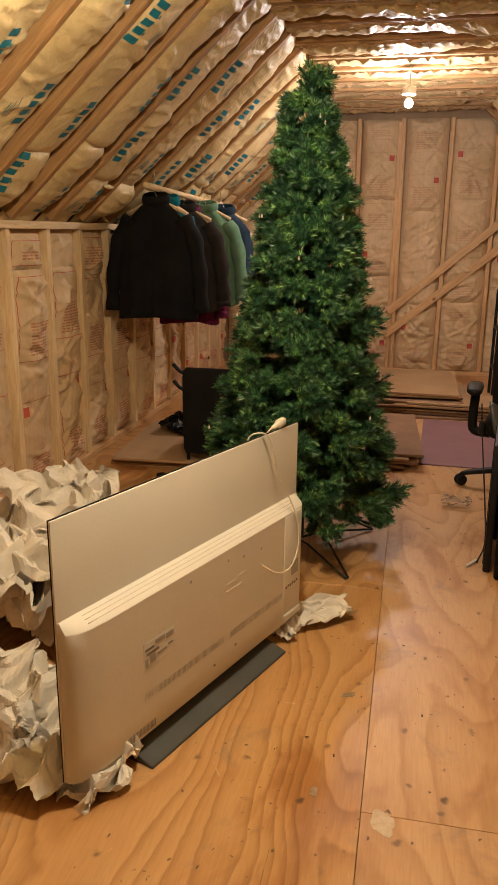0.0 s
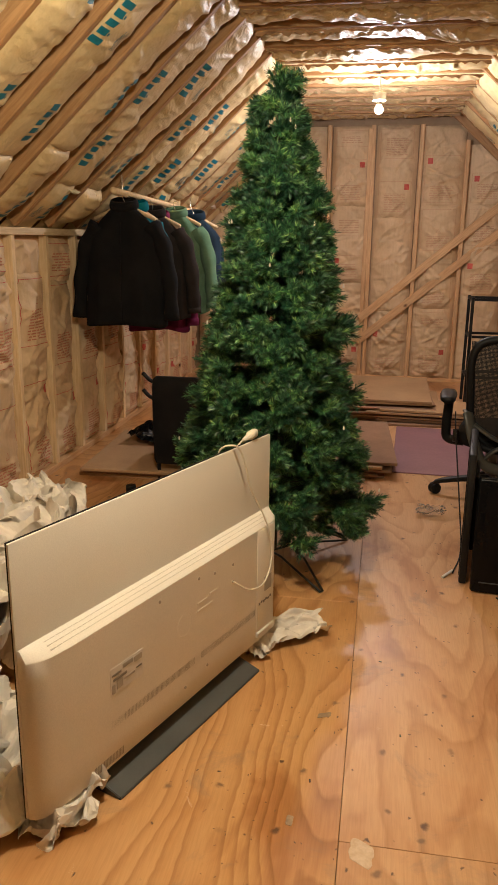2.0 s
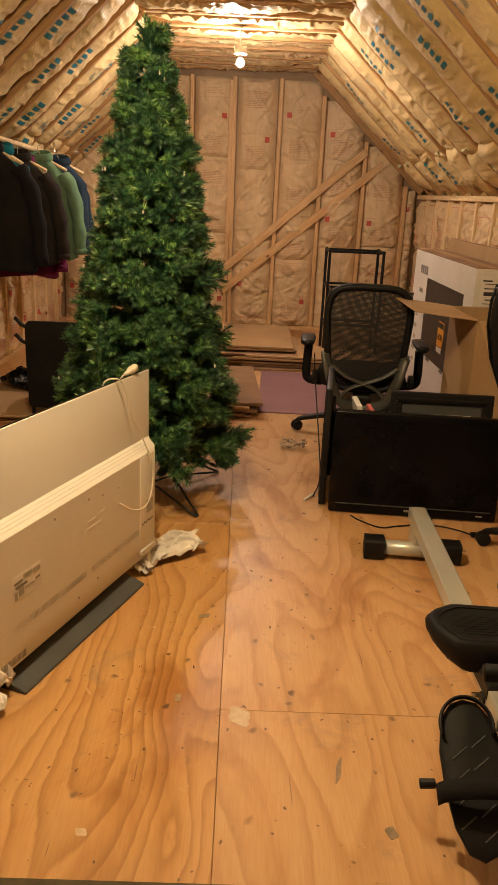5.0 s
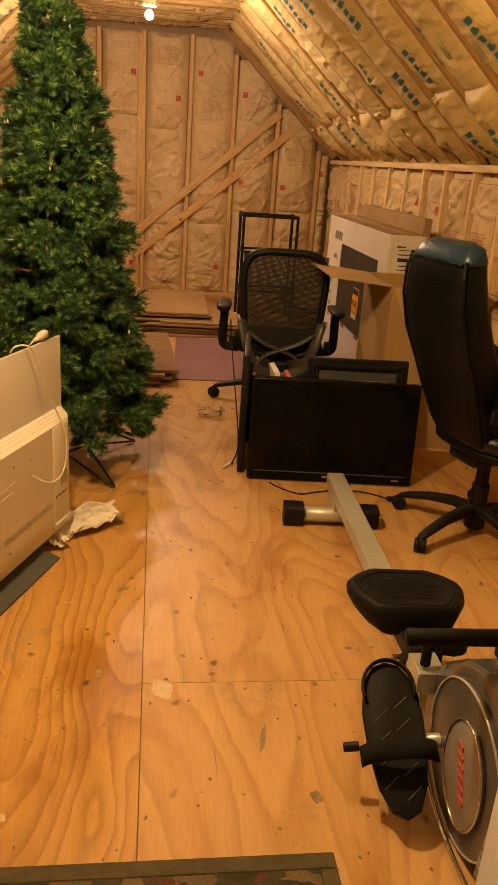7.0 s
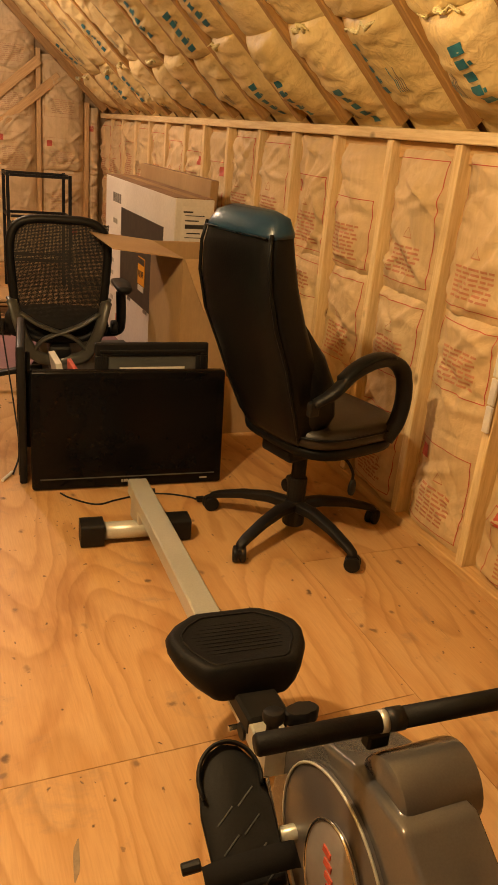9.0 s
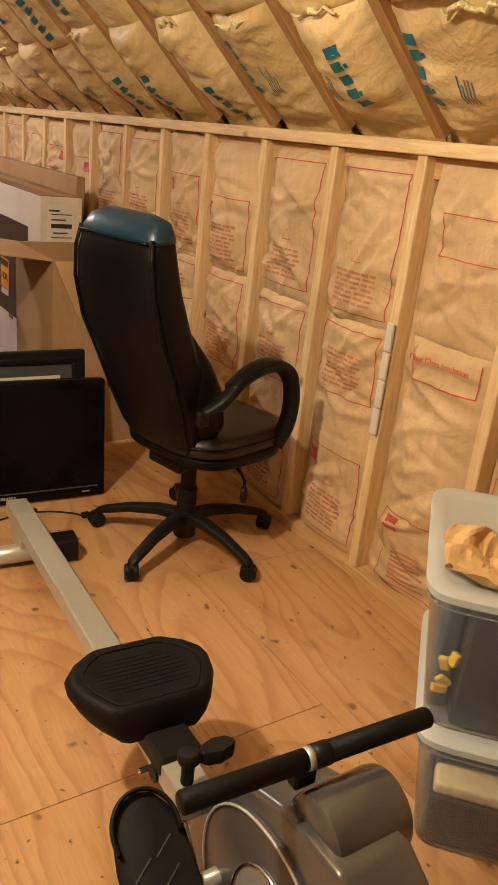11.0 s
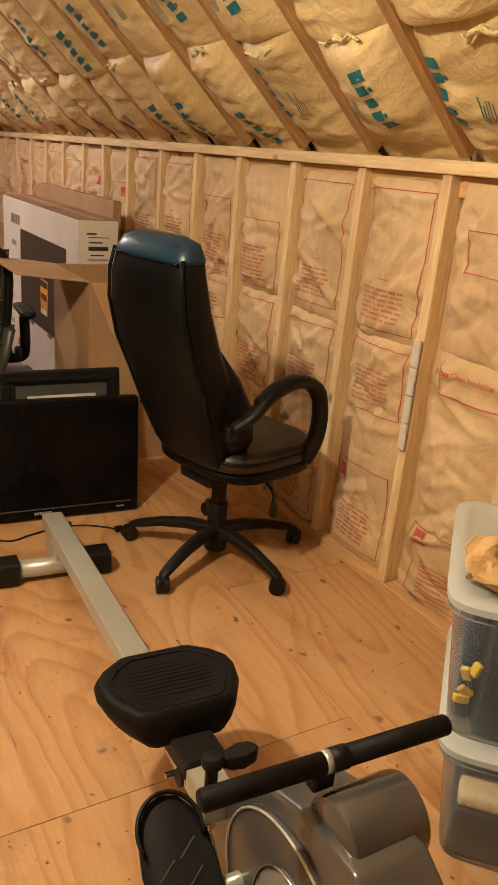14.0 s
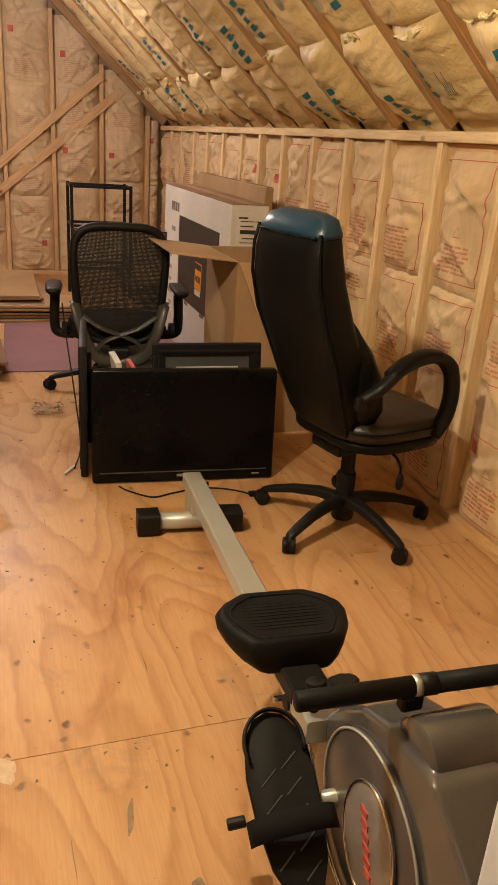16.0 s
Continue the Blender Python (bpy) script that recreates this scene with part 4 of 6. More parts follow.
# ---- artificial tree ----
def christmas_tree(place):
    t = thing("christmas_tree", place, "tall slim artificial Christmas tree with dense green needles", "christmas tree")
    rs = np.random.RandomState(11)
    top = 1.965
    part("trunk", tube_bm([(0, 0, 0.05), (0, 0, 0.7), (0, 0, 1.4), (0, 0, top - 0.03)], [0.018, 0.016, 0.012, 0.005], 10), BARK, t, "", True)
    starts, dirs, lens = [], [], []
    wires = bmesh.new()
    n_br = 520
    for i in range(n_br):
        f = (i + rs.uniform(0, 1)) / n_br
        f = 1 - (1 - f) ** 0.68
        z = 0.15 + f * (top - 0.22)
        reach = (0.345 * (1 - f) ** 0.90 + 0.034) * (1 + 0.05 * math.sin(f * 46))
        a = i * 2.39996 + rs.uniform(-0.35, 0.35)
        r = reach * (rs.uniform(0.88, 1.14) if i % 3 else rs.uniform(0.45, 0.85))
        d = np.array([math.cos(a), math.sin(a), 0.0])
        across = np.array([-d[1], d[0], 0])
        root = np.array([0, 0, z])
        tip = d * r + np.array([0, 0, z + r * (0.10 + 0.30 * f) + rs.uniform(-0.03, 0.04)])
        lift, spin = rs.uniform(-0.1, 0.65), rs.uniform(0, 6.28)
        size = rs.uniform(0.85, 1.4) * (1 - 0.42 * f)
        for j in range(10):
            ang = spin + j * 0.628
            spread = 0.40 if j % 2 else 0.80
            p = root + (tip - root) * (0.82 + 0.03 * (j % 4))
            dd = d * 0.9 + np.array([0, 0, lift]) + spread * (across * math.cos(ang) + np.array([0, 0, 0.8]) * math.sin(ang))
            starts.append(p)
            dirs.append(dd / np.linalg.norm(dd))
            lens.append(rs.uniform(0.050, 0.082) * size)
        for j in range(int(4 * r / 0.4)):
            p = root + (tip - root) * rs.uniform(0.3, 0.75)
            dd = d * 0.5 + across * rs.uniform(-1, 1) + np.array([0, 0, rs.uniform(-0.3, 0.7)])
            starts.append(p)
            dirs.append(dd / np.linalg.norm(dd))
            lens.append(rs.uniform(0.05, 0.08))
        if i % 3 == 0:
            tube_bm([root, root + (tip - root) * 0.5, tip], [0.003, 0.0025, 0.0015], 4, wires, False)
    tagged(part("branch_wire", wires, BARK, t), kind="stuff")
    for k in range(30):
        starts.append(np.array([0, 0, top - 0.05 - 0.004 * k]))
        dd = np.array([math.cos(k * 2.4), math.sin(k * 2.4), rs.uniform(0.5, 2.4)])
        dirs.append(dd / np.linalg.norm(dd)), lens.append(rs.uniform(0.035, 0.065))
    starts, dirs, lens = np.array(starts), np.array(dirs), np.array(lens)
    per = 76
    n = len(starts)
    q = np.tile(np.linspace(0.0, 1.0, per), (n, 1)) + rs.uniform(-0.02, 0.02, (n, per))
    ref = np.where(np.abs(dirs[:, 2:3]) < 0.9, np.array([[0, 0, 1.0]]), np.array([[1.0, 0, 0]]))
    s1 = np.cross(dirs, ref)
    s1 /= np.linalg.norm(s1, axis=1, keepdims=True)
    s2 = np.cross(dirs, s1)
    phi = np.arange(per) * 2.4 + rs.uniform(0, 6, (n, 1))
    out = np.cos(phi)[..., None] * s1[:, None] + np.sin(phi)[..., None] * s2[:, None]
    base = starts[:, None] + dirs[:, None] * (lens[:, None] * q)[..., None]
    ndir = out * 0.85 + dirs[:, None] * (0.55 + 0.7 * q[..., None] ** 3) + rs.normal(0, 0.12, (n, per, 3))
    ndir /= np.linalg.norm(ndir, axis=-1, keepdims=True)
    length = rs.uniform(0.018, 0.032, (n, per, 1))
    wide = np.cross(ndir, dirs[:, None] + 0.3 * out)
    wide /= np.linalg.norm(wide, axis=-1, keepdims=True) + 1e-9
    w = 0.0019
    quad = np.stack([base - wide * w, base + wide * w, base + ndir * length + wide * w * 0.55, base + ndir * length - wide * w * 0.55], 2).reshape(-1, 3)
    me = bpy.data.meshes.new("crown")
    count = len(quad) // 4
    me.vertices.add(len(quad))
    me.vertices.foreach_set("co", quad.astype(np.float32).ravel())
    me.loops.add(len(quad))
    me.loops.foreach_set("vertex_index", np.arange(len(quad), dtype=np.int32))
    me.polygons.add(count)
    me.polygons.foreach_set("loop_start", np.arange(count, dtype=np.int32) * 4)
    me.update(calc_edges=True)
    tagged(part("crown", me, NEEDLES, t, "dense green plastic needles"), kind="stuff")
    # wire stand with four splayed legs
    for a in (-52, 38, 128, 218):
        d = Vector((math.cos(radians(a)), math.sin(radians(a)), 0))
        n2 = Vector((-d.y, d.x, 0))
        part("stand_leg", tube_bm([n2 * 0.02 + Vector((0, 0, 0.19)), d * 0.12 + n2 * 0.02 + Vector((0, 0, 0.15)), d * 0.40 + n2 * 0.006 + Vector((0, 0, 0.008)), d * 0.40 - n2 * 0.006 + Vector((0, 0, 0.008)), d * 0.12 - n2 * 0.02 + Vector((0, 0, 0.05)), -n2 * 0.02 + Vector((0, 0, 0.04))], 0.005, 8), GREEN_METAL, t, "", True)
    part("stand_collar", disc_bm((0, 0, 0.12), (0, 0, 1), 0.026, 0.16, 18, 0.003), GREEN_METAL, t)
    ball = part("light_cord_ball", disc_bm((0.156, -0.35, 0.19), (0, 0, 1), 0.016, 0.028, 14, 0.008), GREEN_METAL, t, "dark round pull hanging on a cord")
    part("cord", tube_bm([(0.156, -0.35, 0.20), (0.156, -0.34, 0.27)], 0.0015, 6), GREEN_METAL, ball)
    for k in range(26):
        a, zz = rs.uniform(0, 6.28), rs.uniform(0.3, 1.85)
        r = 0.47 * (1 - (zz - 0.15) / 1.85) ** 0.82 + 0.02
        part("mini_light", loft([ring((r * math.cos(a), r * math.sin(a), zz + h), (1, 0, 0), (0, 1, 0), q2, q2, 8, 2) for h, q2 in ((0, 0.003), (0.006, 0.004), (0.016, 0.001))]), CORD_WHITE, t)
    return t


christmas_tree((-0.43, 3.15, 0))


# ---- office chairs ----
def star_base(parent, radius, turn, hub_z=0.10, wheel=0.028, caster_group=True):
    for k in range(5):
        a = radians(turn + 72 * k)
        d = Vector((math.cos(a), math.sin(a), 0))
        n = Vector((-d.y, d.x, 0))
        secs = []
        for s, z, w, h in ((0.02, hub_z, 0.026, 0.022), (0.10, hub_z + 0.008, 0.024, 0.019), (0.20, hub_z - 0.004, 0.021, 0.016), (radius - 0.03, hub_z - 0.028, 0.019, 0.013), (radius, hub_z - 0.04, 0.016, 0.012), (radius + 0.012, hub_z - 0.05, 0.008, 0.006)):
            secs.append(ring(d * s + Vector((0, 0, z)), n, (0, 0, 1), w, h, 12, 3))
        leg = soften(part("base_leg", loft(secs), BLACK_PLASTIC, parent))
        c = d * radius + Vector((0, 0, wheel))
        sw = Vector((math.cos(a + 0.7), math.sin(a + 0.7), 0))
        sn = Vector((-sw.y, sw.x, 0))
        for s in (-1, 1):
            soften(part("caster_wheel", disc_bm(c + sn * 0.013 * s, sn, wheel, 0.018, 20, 0.005), BLACK_PLASTIC, leg))
        part("caster_hood", loft([ring(c + sn * q + Vector((0, 0, 0.008)), sw, (0, 0, 1), 0.024, 0.026, 10, 2.2) for q in (-0.006, 0.006)]), BLACK_PLASTIC, leg)


def leather_chair(place, turn):
    """Faces its local +x."""
    c = thing("office_chair", place, "high-backed black leather office chair with looped arms on a five-wheeled base", "chair", turn=turn)
    star_base(c, 0.322, -19)
    part("gas_lift", disc_bm((0, 0, 0.20), (0, 0, 1), 0.026, 0.19, 18, 0.002), BLACK_PLASTIC, c)
    part("lift_sleeve", disc_bm((0, 0, 0.155), (0, 0, 1), 0.034, 0.11, 18, 0.004), BLACK_PLASTIC, c)
    part("hub", disc_bm((0, 0, 0.075), (0, 0, 1), 0.04, 0.10, 20, 0.006), BLACK_PLASTIC, c)
    part("tilt_box", box_bm(-0.12, -0.08, 0.31, 0.10, 0.08, 0.36, 0.012, 2), BLACK_PLASTIC, c)
    lever = part("lever", tube_bm(curve_pts([(0.02, -0.07, 0.335), (0.05, -0.16, 0.335), (0.06, -0.20, 0.30), (0.055, -0.21, 0.27)], 12), 0.005, 8), BLACK_PLASTIC, c, "", True)
    part("paddle", loft([ring((0.055, -0.212, 0.275 - t), (1, 0, 0), (0, 1, 0), r, 0.008, 10, 2.4) for t, r in ((0, 0.008), (0.015, 0.015), (0.04, 0.017), (0.055, 0.008))]), BLACK_PLASTIC, lever, "", True)
    # seat: underside pan and cushion with a rolled front edge
    def cushion(z0, z1, a, b, swell, x=0.03, p=3.4):
        zs = [(0, 0.90), (0.12, 0.985), (0.5, 1.0), (0.85, 0.97), (1.0, 0.86)]
        return loft([ring((x, 0, z0 + (z1 - z0) * f), (1, 0, 0), (0, 1, 0), a * k, b * k, 36, p) for f, k in zs] + [ring((x, 0, z1 + swell), (1, 0, 0), (0, 1, 0), a * 0.5, b * 0.5, 36, p)])
    part("seat_pan", cushion(0.362, 0.41, 0.215, 0.235, 0, 0.062), LEATHER, c, "", True)
    part("seat", cushion(0.40, 0.468, 0.226, 0.238, 0.012, 0.06), LEATHER_WORN, c, "worn black leather seat cushion", True)
    part("seat_piping", tube_bm([p for p in ring((0.06, 0, 0.442), (1, 0, 0), (0, 1, 0), 0.228, 0.240, 40, 3.4)], 0.004, 6), LEATHER, c, "", True)
    # back: shell leaning away, thicker at the head, with a welt down each edge
    spine = [(0.365, -0.07, 0.10, 0.035), (0.39, -0.11, 0.135, 0.055), (0.45, -0.135, 0.165, 0.070), (0.56, -0.180, 0.182, 0.076), (0.68, -0.230, 0.193, 0.076), (0.80, -0.290, 0.196, 0.074), (0.92, -0.330, 0.190, 0.068), (1.01, -0.343, 0.181, 0.060), (1.07, -0.342, 0.168, 0.052), (1.105, -0.336, 0.146, 0.038), (1.120, -0.334, 0.10, 0.016)]
    spine = [(z, x + 0.024 + 0.016 * (z - 0.4), w, t) for z, x, w, t in spine]
    back = part("backrest", loft([ring((x, 0, z), (1, 0, 0.15), (0, 1, 0), t, w, 32, 4.0) for z, x, w, t in spine]), LEATHER, c, "", True)
    part("front_cushion", loft([ring((x + 0.085, 0, z), (1, 0, 0.2), (0, 1, 0), t, w, 28, 3.2) for z, x, w, t in ((0.42, -0.16, 0.15, 0.03), (0.50, -0.17, 0.195, 0.075), (0.60, -0.195, 0.20, 0.08), (0.70, -0.235, 0.19, 0.065), (0.80, -0.275, 0.16, 0.02))]), LEATHER, back, "", True)
    part("headrest_cap", loft([ring((x, 0, z), (1, 0, 0.1), (0, 1, 0), t, w, 32, 4.0) for z, x, w, t in ((1.060, -0.307, 0.1725, 0.056), (1.072, -0.3065, 0.1695, 0.0555), (1.108, -0.301, 0.149, 0.041), (1.124, -0.299, 0.102, 0.019))]), LEATHER_BLUE, back, "blue-black headrest panel with its highlight in the colour", True)
    for s in (-1, 1):
        part("welt", tube_bm([(x - t * 0.80, s * (w * 0.945), z) for z, x, w, t in spine[1:-2]], 0.006, 6), LEATHER, back, "", True)
    part("seam", tube_bm([(-0.307 - 0.052, y, 1.058) for y in np.linspace(-0.15, 0.15, 9)], 0.004, 6), LEATHER, back, "", True)
    for s in (-1, 1):
        y = s * 0.245
        arm = part("armrest", tube_bm(curve_pts([(-0.165, y * 0.88, 0.575), (-0.12, y, 0.615), (-0.05, y, 0.664), (0.04, y, 0.692), (0.12, y, 0.690), (0.178, y, 0.645), (0.200, y, 0.56), (0.192, y * 0.98, 0.475), (0.165, y * 0.92, 0.41)], 40), [0.022] * 4 + [0.027] * 22 + [0.025] * 15, 12, None, True, (1.15, 0.72)), BLACK_PLASTIC, c, "looped black armrest", True)
        part("arm_pad", tube_bm(curve_pts([(-0.10, y, 0.646), (-0.03, y, 0.692), (0.05, y, 0.713), (0.12, y, 0.706)], 20), [0.012] + [0.024] * 19 + [0.012], 12, None, True, (1.2, 0.5)), LEATHER, arm, "", True)
        part("arm_bracket", box_bm(-0.190, y * 0.88 - 0.012, 0.535, -0.150, y * 0.88 + 0.012, 0.585, 0.008, 2), BLACK_PLASTIC, arm)
    return c


leather_chair((1.247, 2.465, 0), 14)


def mesh_chair(place, turn):
    """Faces its local +y; the viewer sees the back."""
    c = thing("office_chair", place, "black mesh-backed office chair with a crossed lumbar frame", "chair", turn=turn)
    star_base(c, 0.335, 104)
    part("gas_lift", disc_bm((0, 0, 0.19), (0, 0, 1), 0.03, 0.20, 18, 0.003), BLACK_PLASTIC, c)
    part("seat", loft([ring((0, 0.02, z), (1, 0, 0), (0, 1, 0), 0.24 * k, 0.235 * k, 28, 3.2) for z, k in ((0.295, 0.8), (0.31, 0.97), (0.345, 1.0), (0.37, 0.95), (0.38, 0.8))]), CLOTH_BLACK, c, "", True)
    # back frame: rounded rectangular hoop, mesh set inside it
    def bow(x, z):
        return -0.20 - 0.035 * math.sin((z - 0.28) * 4.2) + 0.25 * x * x
    hoop = []
    for p in ring((0, 0, 0.575), (1, 0, 0), (0, 0, 1), 0.200, 0.265, 44, 4.2):
        k = 1 + 0.10 * (p.z - 0.575) / 0.265
        hoop.append((p.x * k, bow(p.x, p.z), p.z))
    hoop.append(hoop[0])
    frame_ob = part("back_frame", tube_bm(hoop, 0.019, 10, None, False, (1.0, 1.15)), BLACK_PLASTIC, c, "", True)
    xs, zs = np.linspace(-0.195, 0.195, 221), np.linspace(0.325, 0.825, 251)
    bm = bmesh.new()
    g = []
    for i, x in enumerate(xs):
        g.append([(x * (1 + 0.10 * (z - 0.575) / 0.265), bow(x, z) + 0.004, z) for z in zs])
    me = bpy.data.meshes.new("mesh_panel")
    g = np.array(g)
    n, k = g.shape[:2]
    idx = np.arange(n * k).reshape(n, k)
    verts, faces = g.reshape(-1, 3).tolist(), []
    # an open weave: strips of thread both ways
    bm.free()
    for i in range(0, n - 1):
        for j in range(0, k - 1):
            if i % 3 or j % 3:
                faces.append((int(idx[i, j]), int(idx[i + 1, j]), int(idx[i + 1, j + 1]), int(idx[i, j + 1])))
    me.from_pydata(verts, [], faces)
    tagged(part("mesh_panel", me, MESH_CLOTH, frame_ob), kind="stuff")
    for s in (-1, 1):
        part("lumbar_arm", tube_bm(curve_pts([(s * 0.215, -0.215, 0.50), (s * 0.20, -0.245, 0.48), (s * 0.165, -0.275, 0.36), (s * 0.11, -0.265, 0.255), (s * 0.03, -0.245, 0.225), (0, -0.24, 0.222)], 24), [0.012] * 4 + [0.021] * 21, 10, None, True, (1.3, 0.6)), FRAME_GREEN, c, "", True)
        part("cross_strut", tube_bm(curve_pts([(s * 0.17, -0.25, 0.44), (s * 0.08, -0.262, 0.385), (-s * 0.06, -0.258, 0.33), (-s * 0.12, -0.25, 0.27)], 14), 0.017, 8, None, True, (1.4, 0.5)), FRAME_GREEN, c, "", True)
        y0 = -0.02
        post = part("arm_post", tube_bm(curve_pts([(s * 0.21, y0, 0.30), (s * 0.285, y0, 0.31), (s * 0.30, y0, 0.36), (s * 0.295, y0 - 0.01, 0.50)], 14), 0.02, 10, None, True, (0.8, 1.2)), BLACK_PLASTIC, c, "", True)
        part("arm_pad", loft([ring((s * 0.30, y, 0.525 + dz), (1, 0, 0), (0, 0, 1), w, 0.014, 14, 3) for y, w, dz in ((-0.15, 0.02, 0.0), (-0.13, 0.036, 0.004), (0.0, 0.042, 0.006), (0.11, 0.036, 0.0), (0.13, 0.02, -0.006))]), BLACK_PLASTIC, post, "", True)
        part("height_knob", disc_bm((s * 0.25, -0.16, 0.36), (1, 0, 0), 0.032, 0.03, 18, 0.006), BLACK_PLASTIC, c)
    part("back_bracket", box_bm(-0.05, -0.25, 0.22, 0.05, 0.05, 0.29, 0.015, 2), BLACK_PLASTIC, c)
    return c


mesh_chair((0.678, 4.14, 0), -6).scale = (1.06, 1.06, 1.06)

# ---- rowing machine ----
def rower():
    c = thing("rowing_machine", (0.655, 1.75, 0), "grey rowing machine with a silver rail and black moulded seat", "rowing machine")
    o = Vector((0.655, 1.75, 0))

    def at(*p):
        return Vector(p) - o
    # rail: rectangular tube rising to the flywheel end
    a, b = at(0.715, 2.66, 0.135), at(0.620, 1.245, 0.229)
    d = (b - a).normalized()
    side = Vector((d.y, -d.x, 0)).normalized()
    up = side.cross(d)
    if up.z < 0:
        up = -up
    section = [(-0.0335, -0.022), (-0.0295, -0.026), (0.0295, -0.026), (0.0335, -0.022), (0.0335, 0.022), (0.0295, 0.026), (-0.0295, 0.026), (-0.0335, 0.022)]
    bm = loft([[p + side * i + up * j for i, j in section] for p in (a, a + d * 0.3, a + d * 1.0, b)])
    part("rail", bm, SILVER, c, "brushed silver rail")
    part("rail_slot", box_bm(-0.004, -0.003, -0.003, 0.004, 0.003, 0.003), DARK_INK, c).location = a + d * 0.35 + side * -0.034
    for q in (0.36, 1.27):
        part("bolt", disc_bm(a + d * q - side * 0.0345, side, 0.009, 0.004, 12), DARK_INK, c)
    part("end_pin", disc_bm(a + d * 0.03 - side * 0.042 - up * 0.01, side, 0.008, 0.03, 10), BLACK_PLASTIC, c)
    # rear foot
    part("rear_post", box_bm(0.676 - o.x, 2.50 - o.y, 0.05, 0.724 - o.x, 2.60 - o.y, 0.125, 0.006), SILVER, c)
    f0, f1 = at(0.505, 2.535, 0.042), at(0.845, 2.505, 0.042)
    foot = part("foot_bar", tube_bm([f0, f1], 0.03, 18), SILVER, c, "", True)
    fd = (f1 - f0).normalized()
    for p, s in ((f0, 1), (f1, -1)):
        soften(part("end_cap", loft([ring(p + fd * s * q, Vector((-fd.y, fd.x, 0)), (0, 0, 1), 0.041, 0.041, 16, 6) for q in (-0.015, 0.062)]), BLACK_PLASTIC, foot, "black plastic end cap"))
    # seat: wide at the back, tapering to the front, on a roller carriage
    cx, cy = 0.636 - o.x, 1.488 - o.y
    shape = [(-0.149, 0.035), (-0.146, 0.066), (-0.122, 0.100), (-0.082, 0.130), (-0.068, 0.134), (0.068, 0.134), (0.082, 0.130), (0.122, 0.100), (0.146, 0.066), (0.149, 0.035), (0.138, -0.010), (0.104, -0.070), (0.088, -0.080), (-0.088, -0.080), (-0.104, -0.070), (-0.138, -0.010)]
    rot = Matrix.Rotation(radians(-4), 4, "Z") @ Matrix.Rotation(radians(-3), 4, "X")
    seat = part("seat", loft([[Vector((x * k * 1.05, y * k * 1.03 - dy, z)) for x, y in shape] for z, k, dy in ((0.238, 0.66, 0.030), (0.243, 0.74, 0.028), (0.262, 0.88, 0.016), (0.288, 0.985, 0.004), (0.298, 0.99, 0.001), (0.308, 0.965, 0), (0.315, 0.92, 0), (0.3165, 0.86, 0), (0.313, 0.78, 0), (0.311, 0.40, 0))]), FOAM, c, "black moulded plastic seat with fine ridges")
    soften(seat, 60)
    seat.matrix_basis = Matrix.Translation((cx, cy, 0)) @ rot
    for k in range(9):
        y = -0.045 + 0.013 * k
        w = 0.085 + 0.02 * (1 - abs(k - 5) / 5)
        part("ridge", tube_bm([(-w, y + 0.02, 0.3115), (w, y + 0.02, 0.3115)], 0.0014, 6), FOAM, seat)
    part("seat_rim", tube_bm([(x * 0.82, y * 0.82, 0.3145) for x, y in shape] + [(shape[0][0] * 0.82, shape[0][1] * 0.82, 0.3145)], 0.0025, 6), FOAM, seat, "", True)
    part("carriage", box_bm(cx - 0.045, cy - 0.15, 0.215, cx + 0.045, cy + 0.06, 0.258, 0.006), BLACK_PLASTIC, c)
    for s in (-1, 1):
        part("roller", disc_bm((cx + s * 0.042, cy - 0.12, 0.205), (1, 0, 0), 0.018, 0.012, 16, 0.002), BLACK_PLASTIC, c)
    part("carriage_bolt", disc_bm((cx - 0.055, cy - 0.10, 0.20), (1, 0, 0), 0.007, 0.02, 10), CHROME, c)
    # tension knobs on top of the rail
    kx, ky = 0.607 - o.x, 1.272 - o.y
    part("knob_post", disc_bm((kx, ky, 0.29), (0, 0, 1), 0.012, 0.05, 12), BLACK_PLASTIC, c)
    soften(part("knob", disc_bm((kx, ky, 0.322), (0, 0.2, 1), 0.021, 0.026, 22, 0.008), BLACK_PLASTIC, c))
    bm = loft([[Vector((kx + 0.058 + r * math.cos(t), ky + 0.0 + 0.55 * r * (1 + 0.06 * math.cos(8 * t)) * math.sin(t), z)) for t in np.linspace(0, 2 * math.pi, 40, False)] for z, r in ((0.298, 0.032), (0.302, 0.036), (0.322, 0.036), (0.327, 0.031))])
    soften(part("clamp_knob", bm, BLACK_PLASTIC, c))
    # flywheel housing: upright body with a domed drum in front of the handle rest
    side_shape = [(1.29, 0.10), (1.275, 0.235), (1.215, 0.315), (1.13, 0.385), (1.04, 0.42), (0.90, 0.43), (0.78, 0.35), (0.66, 0.14), (0.62, 0.05), (1.22, 0.05)]
    bm = bmesh.new()
    va = [bm.verts.new(at(0.628, y, z)) for y, z in side_shape]
    vb = [bm.verts.new(at(0.762, y, z)) for y, z in side_shape]
    bm.faces.new(va), bm.faces.new(vb[::-1])
    for k in range(len(va)):
        bm.faces.new((va[k], vb[k], vb[(k + 1) % len(va)], va[(k + 1) % len(va)]))
    bmesh.ops.recalc_face_normals(bm, faces=bm.faces[:])
    bmesh.ops.bevel(bm, geom=bm.edges[:], offset=0.012, segments=3, affect="EDGES", profile=0.6)
    soften(part("housing", bm, FAIRING, c, "glossy grey flywheel housing"), 35)
    # drum-shaped hood
    sec = []
